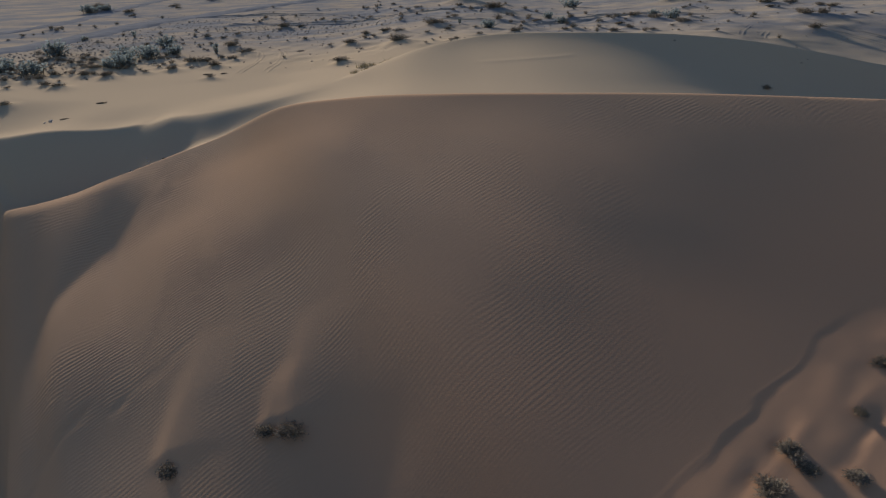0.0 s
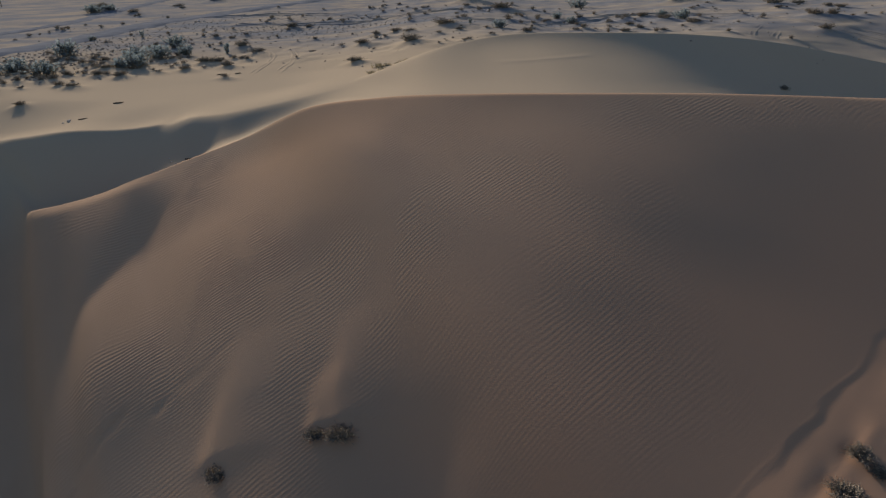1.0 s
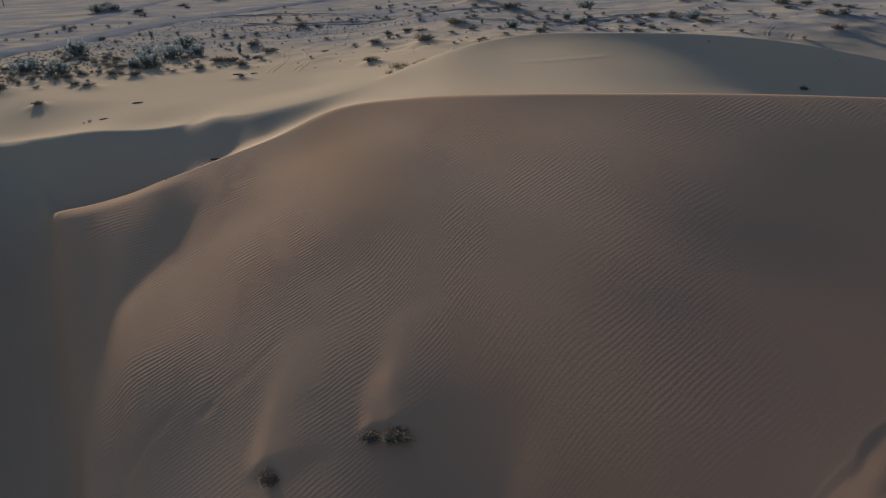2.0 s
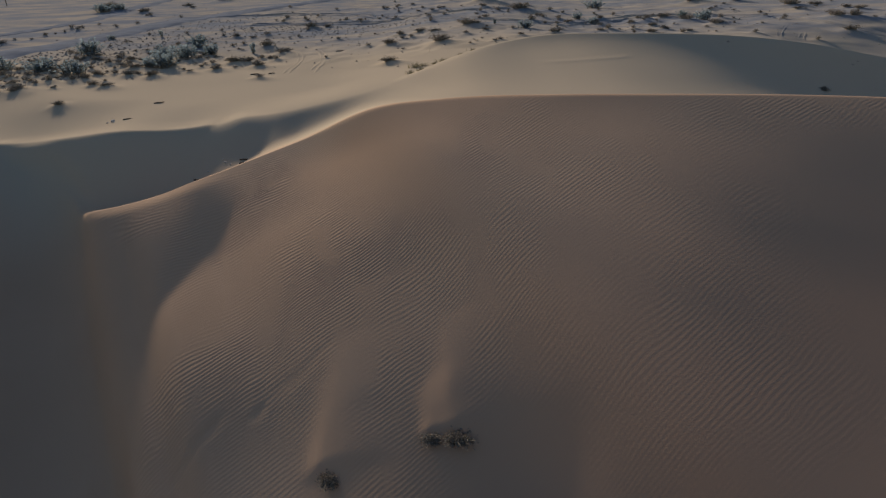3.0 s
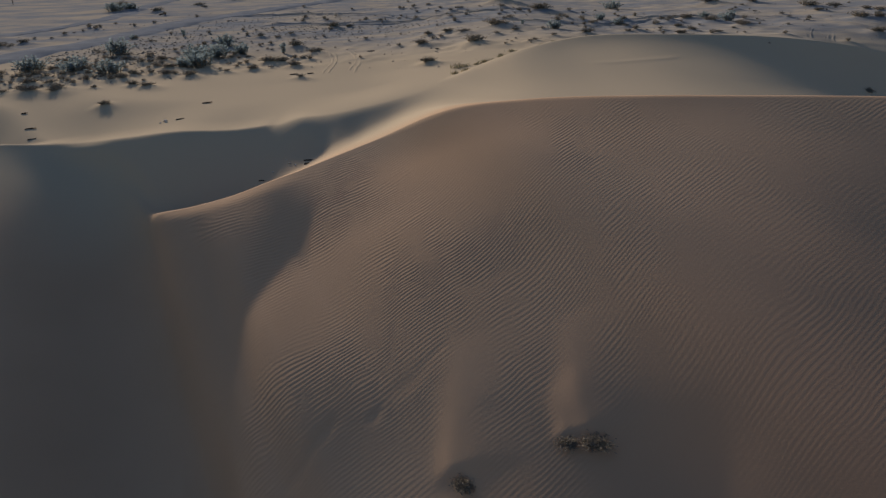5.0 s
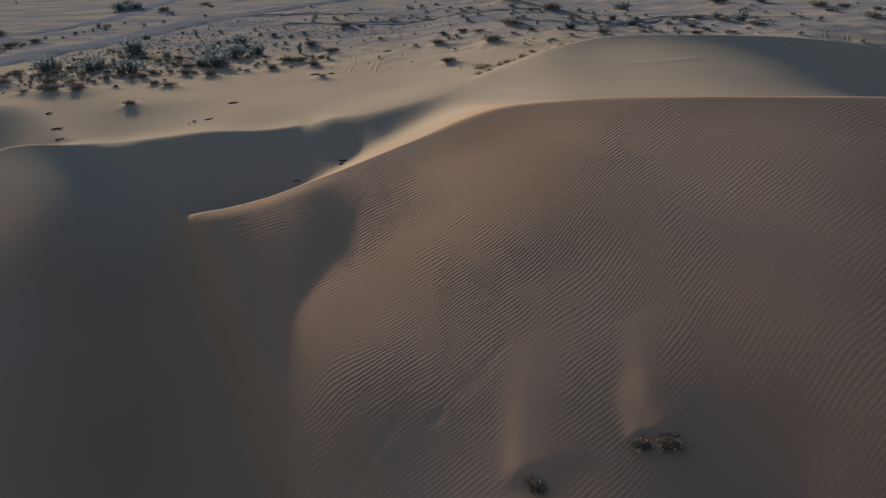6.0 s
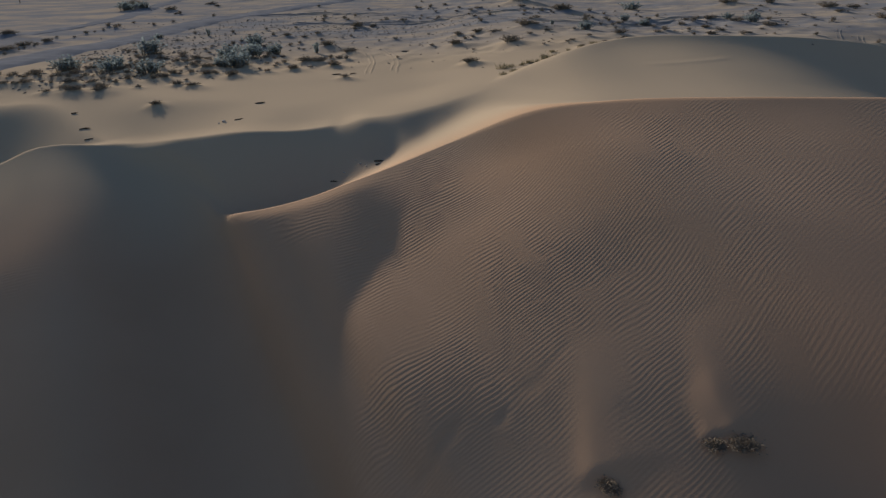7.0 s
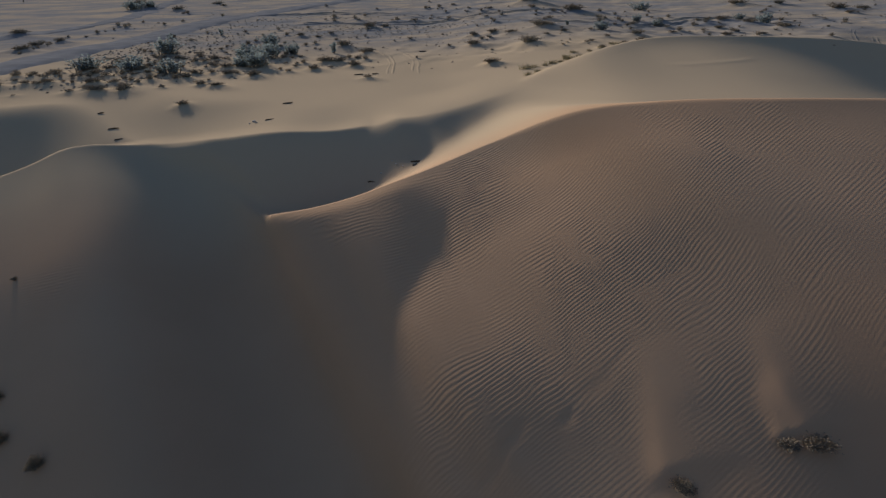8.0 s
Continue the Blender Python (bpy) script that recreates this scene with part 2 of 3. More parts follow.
def dunes(X, Y):
    (ya,) = spline(X, [c[:2] for c in CREST])
    (za,) = spline(X, [(c[0], c[2]) for c in CREST])
    (lee,) = eased_spline(X, LEE, 0.6)
    d = Y - ya
    q, s = down_sun(X, Y, CREST)
    below = ease(0.5, 4, s)
    main = np.where(d < 0, falling(q, s, CREST, NOSE + FACE) - hollow_before_nose(q, s), za - lee * rounded(np.minimum(d, 8), 0.2) - 0.4 * np.maximum(d - 8, 0))
    # the low dune, falling towards the same basin
    yl, zl = spline(X, LOW)
    q, s = down_sun(X, Y, LOW)
    low = np.where(s > 0, falling(q, s, LOW, FLANK), zl - (0.55 - 0.4 * ease(-23, -20.5, X)) * rounded(np.maximum(Y - yl, 0), 0.15)) - 0.5 * np.maximum(X + 12.3, 0) ** 1.5
    h = soft_max(main, low, 0.5 + 1.1 * np.maximum(below, 0.8 * ease(-14.6, -16.2, X)))
    (basin,) = eased_spline(X, BASIN, 1.0)
    basin = basin - 0.04 * np.clip(8 - Y, 0, 60)
    h = soft_max(h, np.where((Y < ya) & (Y < yl), basin, -9), 0.8)
    # the foot's slip face, and the flatter redder ground below it
    (yf,) = spline(X, BRINK)
    v = (yf - Y) * 0.75 + 0.09 * NA(X / 0.9 + 2, Y / 0.7) + 0.05 * NB(X / 0.25, Y / 0.3)
    at_foot = ease(1.4, 3.4, X) * ease(9.6, 8.7, Y)
    h = h + at_foot * (-0.013 * ease(0, 0.2, v) * (1 + 0.5 * NC(X / 1.1, Y / 1.1)) + 0.05 * np.clip(v, 0, 5) + 0.007 * NC(X / 0.5 + 5, Y / 0.4) * ease(0.2, 0.8, v))
    yb, zb, sb = spline(X, EDGE)
    d = Y - yb
    plain = np.where(d > 0, zb * (1 - ease(0, 6 + 9 * ease(15, 25, X), d)), zb - sb * rounded(d, 0.3 + 0.6 * ease(-13, -10.5, X) + 1.3 * ease(-22, -24.5, X)) - 0.6 * np.maximum(np.minimum(ya + 1, yl) - Y, 0))
    (floor,) = eased_spline(X, HOLLOW, 0.6)
    back = soft_max(plain, floor - 0.8 * np.maximum(np.minimum(ya + 0.5, yl) - Y, 0), 0.6)
    h = soft_max(h, back, 0.3)
    # a low swell that runs from the saddle into the hollow
    h = h + 0.16 * np.exp(-(((Y - 24.6 + 0.8 * (X + 9.8)) / 1.5) ** 2)) * ease(-12, -10.6, X) * ease(-8.2, -9.4, X)
    yc, zc, sn, sf = spline(X, FAR)
    d = Y - yc
    side = np.maximum(X - 34, 0) * 0.3 + np.maximum(-9 - X, 0) * 0.3
    far = zc - side - np.where(d < 0, sn, sf) * rounded(d, 0.7) - np.where(d < 0, (0.3 * ease(-3, 4, X) + 0.4 * ease(4, 15, X)) * (1 - np.exp(np.minimum(d, 0) / (1.3 + 0.9 * ease(5, 15, X)))), 0)
    h = soft_max(h, far - 0.8 * np.maximum(ya - Y, 0), 0.35)
    on_plain = ease(0, 8, Y - np.maximum(yb, yc))
    h = h + on_plain * (0.07 * NA(X / 9, Y / 12) + (0.02 + 0.045 * ease(38, 46, Y)) * NB(X / 2.3, Y / 3.1) + 0.04 * NC(X / 0.8, Y / 1.1) * ease(38, 44, Y))
    h = h + 0.018 * NC(X / 3.7, Y / 3.2) * ease(60, 20, Y)
    # a low curved sand ridge on the far dune
    h = h + 0.014 * np.exp(-(((Y - 30.7 - 0.1 * (X - 2.6) ** 2) / 0.3) ** 2)) * ease(1.5, 3, X) * ease(7.5, 6, X)
    near_tail = tails(X, Y)
    return h + near_tail[0] + ripples(X, Y, ya) * (1 - near_tail[1])


def along(X, Y, a, b):
    """How far along the line from a to b a place lies, from 0 to 1 and past it, and how far to the right of it in metres."""
    dx, dy = b[0] - a[0], b[1] - a[1]
    n = math.hypot(dx, dy)
    return ((X - a[0]) * dx + (Y - a[1]) * dy) / n / n, ((X - a[0]) * dy - (Y - a[1]) * dx) / n


# smooth sand tails that the wind has laid behind the plants on the slope: from, to, height, half width
TAILS = [((-3.5, 9.5), (-3.26, 10.8), 0.035, 0.18), ((-3.05, 9.5), (-2.85, 11.9), 0.055, 0.32), ((-5.5, 9.45), (-5.15, 12.0), 0.048, 0.33), ((4.95, 6.95), (6.3, 8.0), 0.012, 0.2),
         ((4.4, 6.35), (3.6, 5.8), 0.012, 0.25), ((6.1, 7.4), (7.4, 8.3), 0.01, 0.15)]
# scuffed furrows: from, to, depth, half width
FURROWS = [((-8.1, 11.32), (-8.95, 10.5), 0.06, 0.09), ((-7.0, 11.2), (-7.28, 10.9), 0.018, 0.07), ((-9.05, 10.26), (-9.25, 9.9), 0.04, 0.08), ((-5.5, 12.0), (-7.0, 11.25), 0.006, 0.12),
           ((3.8, 6.2), (5.2, 7.4), 0.02, 0.1), ((5.2, 6.3), (6.8, 7.6), 0.02, 0.1)]


def tails(X, Y):
    """Relief of the tails and furrows, and where they keep the ripples away."""
    z, bare = np.zeros_like(X), np.zeros_like(X)
    zone = (X > -10.5) & (X < 9.5) & (Y > 5) & (Y < 14)
    if not zone.any():
        return z, bare
    x, y = X[zone], Y[zone]
    dz, db = 0, 0
    for a, b, h, w in TAILS:
        u, v = along(x, y, a, b)
        v = v + 0.08 * NA(x / 0.7, y / 0.6)
        fade = ease(-0.1, 0.04, u) * np.clip(1.05 - u, 0, 1)
        g = np.exp(-((v / (w * (0.75 + 0.6 * np.clip(u, 0, 1)))) ** 2))
        drift = np.where(v > 0, np.exp(-((v / (2.4 * w)) ** 2)), g)
        dz, db = dz + h * fade * drift, np.maximum(db, np.minimum(1, 1.5 * g) * ease(-0.1, 0.0, u) * ease(1.25, 0.7, u))
    for a, b, h, w in FURROWS:
        u, v = along(x, y, a, b)
        v = v + 0.07 * NA(x / 0.4, y / 0.4)
        fade = ease(-0.15, 0.4, u) * ease(1.15, 0.6, u) * (0.75 + 0.5 * NB(x / 0.3, y / 0.3))
        dz = dz - h * fade * np.exp(-((v / np.where(v > 0, w, 2 * w)) ** 2))
        db = np.maximum(db, 0.8 * fade * np.exp(-((v / (2.2 * w)) ** 2)))
    pocket = np.exp(-(((x + 1.7) / 0.8) ** 2) - ((y - 8.5) / 0.7) ** 2)
    dz, db = dz - 0.1 * pocket, np.maximum(db, np.minimum(1, 1.6 * pocket))
    z[zone], bare[zone] = dz, db
    return z, bare


def lean(X):
    """How far ahead a ripple's line has run at each x."""
    x = np.minimum(X, 12)
    return 0.6 * np.where(x < -11.5, 0, np.where(x > -5, 3.25 + (x + 5), (np.maximum(x, -11.5) + 11.5) ** 2 / 13))


def ripples(X, Y, ya):
    """Wind ripples, a hand's width apart, on the main dune's near side."""
    d = np.clip(ya - Y, 0, 12)
    u = (Y - lean(X) + 0.3 * NB(X / 3.4, Y / 2.9) + 0.09 * NA(X / 1.1, Y / 1.2) + 0.05 * ND(X / 0.5 + 3, Y / 0.9)) / 0.115 + 1.6 * d - 0.105 * d * d
    u = u + 0.3 * NC(X / 0.33, Y / 0.3)
    other = u + 0.5 + 0.9 * ND(X / 1.5 + 9, Y / 1.1)
    mix = ease(-0.12, 0.12, NC(X / 1.2 + 4, Y / 1.4))
    wave = mix * np.sin(2 * math.pi * u + 0.4 * np.sin(2 * math.pi * u)) + (1 - mix) * np.sin(2 * math.pi * other)
    on = ease(0.0, 0.4, ya - Y) * ease(6.0, 8.0, Y) * ease(-16, -13.5, X) * ease(18, 14, X)
    on = on * (1 - ease(-10.7, -11.4, X) * ease(1.4, 2.4, ya - Y)) * (1 - ease(-9.9, -10.7, X) * ease(13.6, 12.8, Y))
    t, v = along(X, Y, (-10.0, 13.2), (-7.2, 16.4))
    smooth = np.exp(-((v / 0.55) ** 2)) * ease(-0.2, 0.1, t) * ease(1.4, 0.8, t)
    crisp = np.exp(-((X + 9.3) ** 2 + (Y - 17.3) ** 2) / 1.6)
    on = on * (0.75 + 0.45 * NC(X / 2.1, Y / 2.4)) * (1 - 0.75 * smooth) * (1 + 0.8 * crisp) * (1.2 - 0.2 * ease(13.5, 11.5, Y) * ease(-2, 0, X)) * (1 - 0.32 * ease(-7, -4, X)) * (1 - 0.4 * ease(-1.0, 2.5, X)) * (1 - 0.75 * ease(3.5, 7, X) * ease(16.3, 15.2, Y)) * (1 - 0.8 * ease(1.5, 5.0, X) * ease(16, 13.5, Y))
    on = on + 0.8 * ease(-19.9, -20.8, X) * ease(-27, -24, X) * ease(14, 17, Y) * ease(20.4, 19.5, Y) * np.clip(0.5 + NC(X / 2, Y / 1.5), 0, 1)
    return (0.0027 - 0.0005 * ease(3, 9, d)) * wave * np.clip(on, 0, 2) * (1 - 0.25 * ease(-6, -3, X) * ease(14, 12, Y))


def axis(parts, ends):
    """Grid lines: parts of (from, to, step), then widening steps out to the two ends."""
    v = [np.arange(a, b, s) for a, b, s in parts]
    v = np.concatenate(v)
    lo, hi = [], []
    s, p = parts[0][2], v[0]
    while p > ends[0]:
        s *= 1.12
        p -= s
        lo.append(p)
    s, p = parts[-1][2], v[-1]
    while p < ends[1]:
        s *= 1.12
        p += s
        hi.append(p)
    return np.concatenate([lo[::-1], v, hi])


# the grid's rows run along the ripples on the dunes and straight far off
GX = axis([(-36, -24, 0.35), (-24, -14, 0.15), (-14, 10, 0.105), (10, 22, 0.2), (22, 50, 0.5)], (-2500, 2500))
GV = axis([(-5, 20.6, 0.0195), (20.6, 40, 0.12), (40, 92, 0.25)], (-1500, 3500))


def follow(v):
    return ease(-60, -5, v) * ease(75, 20, v)


def row_at(x, y):
    """The grid row that passes through a place."""
    v = y
    for _ in range(12):
        v = y - lean(x) * follow(v)
    return v


# desert scrub on the plain: x, y, width
SCRUB = [(-14.1, 63.3, 1.3), (-12.6, 63.9, 0.8), (-5.5, 38.5, 0.9), (-2.5, 44.0, 1.4), (0.1, 52.5, 1.8), (-5.8, 46.5, 1.1), (-5.4, 52.4, 0.8), (-3.8, 52.6, 1.0), (-2.7, 50.5, 0.9), (1.0, 49.5, 0.7),
         (-16.1, 40.0, 0.85), (-15.6, 42.4, 1.1), (-14.9, 42.3, 1.0), (-13.8, 40.8, 0.9), (-13.8, 44.4, 0.6), (-13.3, 46.4, 1.1), (-15.2, 49.7, 1.3), (-21.0, 38.9, 0.8), (-21.7, 41.8, 1.1), (-20.6, 35.3, 0.8),
         (-19.2, 38.2, 0.9), (-23.2, 38.0, 0.9), (-21.6, 35.9, 0.6), (-23.6, 35.6, 0.4), (-27.1, 35.5, 1.1), (-25.5, 35.4, 0.9), (-21.1, 31.3, 0.65), (-28.1, 37.6, 1.0), (-19.7, 57.8, 0.8), (-18.1, 57.2, 0.6),
         (-47, 64.5, 1.7), (-40.3, 53, 1.3), (-40.9, 56.1, 1.3), (-40.3, 58.8, 1.1), (-50.3, 101.8, 3.0), (-41.4, 92.5, 1.6), (-39, 102.6, 1.6)]
SCRUB_RIGHT = [(6.3, 68, 2.2), (3.5, 79, 2.6), (15.4, 55, 0.8), (15.3, 52.1, 0.75), (18.4, 61.1, 1.3), (18.9, 57.2, 1.4), (20, 53.8, 1.25), (16.5, 50, 0.7), (34.1, 68.7, 1.8), (36.3, 68.3, 1.3),
               (32.3, 64, 0.9), (31.2, 56, 1.5), (32.4, 55.4, 1.2), (29, 50.2, 1.1), (37.2, 64.3, 0.9), (37.5, 62.9, 1.1), (31.3, 75.4, 1.4), (26.6, 75.4, 2.0), (10.3, 52, 0.6), (5.8, 47.2, 0.9),
               (2.9, 73, 0.8), (-1.3, 75.8, 0.5), (-5, 85.3, 0.7), (-4.1, 73.6, 0.5), (-37.2, 115, 2.2), (-37, 99, 1.0), (-39, 87.6, 0.7), (16.8, 32.3, 0.7), (13.4, 49.4, 0.9), (9.1, 57.9, 0.7)]
rnd = random.Random(11)
# lesser clumps, thick in the belt along the road and thin elsewhere
SCRUB_SMALL = []
for cx, cy, sx, sy, count, least, most in ((-24, 48, 5, 7, 110, 0.2, 0.65), (-28, 38.5, 2.8, 2.0, 46, 0.35, 1.0), (-32, 42, 2.0, 2.2, 26, 0.3, 0.9), (-23, 40, 2.6, 2.2, 16, 0.3, 0.8), (-38.5, 62, 2.2, 9, 44, 0.3, 0.9), (15, 55, 5, 5, 34, 0.25, 0.8),
                                           (-3, 60, 10, 12, 44, 0.25, 0.8), (32, 60, 6, 9, 30, 0.25, 0.8), (2, 42.5, 3.5, 1.6, 18, 0.25, 0.7), (-10, 76, 14, 8, 36, 0.3, 0.9),
                                           (-22, 44.5, 4.5, 2.6, 46, 0.3, 0.95), (-30, 45, 3, 3, 24, 0.4, 1.0), (10, 64, 9, 6, 26, 0.4, 1.1)):
    for _ in range(count):
        x, y = rnd.gauss(cx, sx), rnd.gauss(cy, sy)
        if y > 35.5 and not (-39.5 < x < -32.0 and 42 < y < 70):
            SCRUB_SMALL.append((x, y, rnd.uniform(least, most)))


def mounds(X, Y):
    """Sand heaped up under and behind the scrub."""
    z = np.zeros_like(X)
    for x, y, w in SCRUB + SCRUB_RIGHT + SCRUB_SMALL:
        if x > 12 and y < 40:
            continue
        i0, i1 = np.searchsorted(X[0], (x - 3.2 * w, x + 4.5 * w))
        j0, j1 = np.searchsorted(GV, (row_at(x + 4.5 * w, y - 4.5 * w), row_at(x - 3.2 * w, y + 3.2 * w)))
        px, py = X[j0:j1, i0:i1] - x, Y[j0:j1, i0:i1] - y
        u, v = 0.72 * px - 0.69 * py, 0.69 * px + 0.72 * py
        r = np.where(u > 0, u / 1.9, u)
        z[j0:j1, i0:i1] = np.maximum(z[j0:j1, i0:i1], 0.2 * w * np.exp(-(r * r + v * v) / (0.5 * w * w)))
    return z


def on_ground(x, y):
    """The ground's height under a place."""
    r = row_at(x, y)
    i, j = np.searchsorted(GX, x) - 1, np.searchsorted(GV, r) - 1
    u, v = (x - GX[i]) / (GX[i + 1] - GX[i]), (r - GV[j]) / (GV[j + 1] - GV[j])
    return float((GROUND_Z[j, i] * (1 - u) + GROUND_Z[j, i + 1] * u) * (1 - v) + (GROUND_Z[j + 1, i] * (1 - u) + GROUND_Z[j + 1, i + 1] * u) * v)


def build_ground():
    X, Y, Z = GROUND_X, GROUND_Y, GROUND_Z
    nx, ny = len(GX), len(GV)
    me = bpy.data.meshes.new("ground")
    me.vertices.add(nx * ny)
    me.vertices.foreach_set("co", np.stack([X, Y, Z], 2).astype(np.float32).ravel())
    i = (np.arange(ny - 1)[:, None] * nx + np.arange(nx - 1)[None, :]).ravel()
    quads = np.stack([i, i + 1, i + nx + 1, i + nx], 1).astype(np.int32)
    me.loops.add(quads.size)
    me.loops.foreach_set("vertex_index", quads.ravel())
    me.polygons.add(len(quads))
    me.polygons.foreach_set("loop_start", np.arange(0, quads.size, 4, dtype=np.int32))
    me.update(calc_edges=True)
    me.polygons.foreach_set("use_smooth", np.ones(len(quads), bool))
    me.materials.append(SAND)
    return tagged(new("ground", me), "wind-rippled tan desert sand shaped into soft dunes", "sand", kind="structure")


GROUND_X, GROUND_Y = np.meshgrid(GX, GV)
GROUND_Y = GROUND_Y + lean(GROUND_X) * follow(GROUND_Y)
GROUND_Z = dunes(GROUND_X, GROUND_Y) + mounds(GROUND_X, GROUND_Y)
build_ground()


# ---- more materials ----
def mottled(name, dark, light, scale, rough=0.85, bump=0.3, random_per="island", spread=0.25):
    """A matt surface that varies between two colours in spots, and from piece to piece."""
    mat, n, l, b = material(name)
    co = n.new("ShaderNodeTexCoord")
    tex = n.new("ShaderNodeTexNoise")
    tex.inputs["Scale"].default_value, tex.inputs["Detail"].default_value = scale, 4
    l.new(co.outputs["Object"], tex.inputs["Vector"])
    if random_per == "island":
        r = n.new("ShaderNodeNewGeometry").outputs["Random Per Island"]
    else:
        r = n.new("ShaderNodeObjectInfo").outputs["Random"]
    add = n.new("ShaderNodeMath")
    add.operation = "MULTIPLY_ADD"
    add.inputs[1].default_value = spread * 2
    l.new(r, add.inputs[0])
    l.new(tex.outputs["Fac"], add.inputs[2])
    ramp = n.new("ShaderNodeValToRGB")
    ramp.color_ramp.elements[0].position, ramp.color_ramp.elements[1].position = 0.35, 0.75 + spread
    ramp.color_ramp.elements[0].color, ramp.color_ramp.elements[1].color = (*dark, 1), (*light, 1)
    l.new(add.outputs["Value"], ramp.inputs["Fac"])
    l.new(ramp.outputs["Color"], b.inputs["Base Color"])
    b.inputs["Roughness"].default_value = rough
    b.inputs["Specular IOR Level"].default_value = 0.25 if rough < 0.8 else 0.0
    if bump:
        node = n.new("ShaderNodeBump")
        node.inputs["Strength"].default_value, node.inputs["Distance"].default_value = bump, 0.02
        l.new(tex.outputs["Fac"], node.inputs["Height"])
        l.new(node.outputs["Normal"], b.inputs["Normal"])
    return mat


def let_light_through(mat, share):
    """Thin leaves pass on some of the light that falls on their backs."""
    n, l = mat.node_tree.nodes, mat.node_tree.links
    b, out = n["Principled BSDF"], n["Material Output"]
    thin, mix = n.new("ShaderNodeBsdfTranslucent"), n.new("ShaderNodeMixShader")
    mix.inputs["Fac"].default_value = share
    l.new(b.inputs["Base Color"].links[0].from_socket, thin.inputs["Color"])
    l.new(b.outputs["BSDF"], mix.inputs[1])
    l.new(thin.outputs["BSDF"], mix.inputs[2])
    l.new(mix.outputs["Shader"], out.inputs["Surface"])
    return mat



LEAF = mottled("milkweed_leaf", (0.19, 0.25, 0.268), (0.28, 0.345, 0.37), 6, 0.85, 0)
BARK = mottled("pale_bark", (0.16, 0.13, 0.10), (0.30, 0.26, 0.21), 18, 0.9)
TWIG = mottled("dry_twig", (0.18, 0.155, 0.12), (0.38, 0.33, 0.26), 14, 0.9, 0)
SCRUB_LEAF = mottled("scrub_leaf", (0.12, 0.108, 0.088), (0.22, 0.2, 0.165), 5, 0.8, 0)
THORN_LEAF = mottled("thorn_leaf", (0.125, 0.112, 0.092), (0.23, 0.205, 0.17), 5, 0.8, 0)
GRASS = mottled("dry_grass", (0.16, 0.15, 0.095), (0.31, 0.28, 0.19), 5, 0.8, 0)
GRAVEL = mottled("graded_gravel", (0.18, 0.195, 0.215), (0.25, 0.265, 0.29), 0.7, 0.95, 0.5, "object", 0.0)
STONE = mottled("stone", (0.17, 0.14, 0.11), (0.42, 0.36, 0.29), 3, 0.9, 0.4)
WOOD = mottled("weathered_wood", (0.035, 0.027, 0.02), (0.10, 0.075, 0.055), 9, 0.85)
PLASTIC = mottled("sun_bleached_plastic", (0.40, 0.38, 0.36), (0.6, 0.58, 0.55), 4, 0.9, 0.2, "object", 0.1)
for m, share in ((LEAF, 0.5), (SCRUB_LEAF, 0.3), (THORN_LEAF, 0.3), (GRASS, 0.3)):
    let_light_through(m, share)


def link_mesh(name, verts, faces, mat, parent=None, label="", smooth=False):
    me = bpy.data.meshes.new(name)
    me.from_pydata(verts, [], faces)
    if smooth:
        me.polygons.foreach_set("use_smooth", np.ones(len(me.polygons), bool))
    me.materials.append(mat)
    ob = new(name, me)
    if parent:
        ob.parent = parent
    if label:
        ob["label"] = label
    return ob


def empty(name):
    return new(name)


def tube(verts, faces, pts, radii, sides=4):
    """A tapering stem through pts."""
    base = len(verts)
    for k, p in enumerate(pts):
        d = (Vector(pts[min(k + 1, len(pts) - 1)]) - Vector(pts[max(k - 1, 0)])).normalized()
        a = d.orthogonal().normalized()
        b = d.cross(a)
        for i in range(sides):
            t = 2 * math.pi * i / sides
            verts.append(Vector(p) + (a * math.cos(t) + b * math.sin(t)) * radii[k])
    for k in range(len(pts) - 1):
        for i in range(sides):
            j = (i + 1) % sides
            faces.append((base + k * sides + i, base + k * sides + j, base + (k + 1) * sides + j, base + (k + 1) * sides + i))


def leaf(verts, faces, at, way, length, width, rng):
    """A broad oval leaf, creased along its middle and bent at the tip."""
    d = Vector(way).normalized()
    side = d.cross(Vector((rng.uniform(-1, 1), rng.uniform(-1, 1), rng.uniform(0.3, 1)))).normalized()
    up = side.cross(d)
    p, n = Vector(at), len(verts)
    verts += [p, p + d * length * 0.5 + side * width * 0.5 + up * width * 0.18, p + d * length * 0.55, p + d * length * 0.5 - side * width * 0.5 + up * width * 0.18, p + d * length - up * length * 0.12]
    faces += [(n, n + 1, n + 2), (n, n + 2, n + 3), (n + 1, n + 4, n + 2), (n + 2, n + 4, n + 3)]


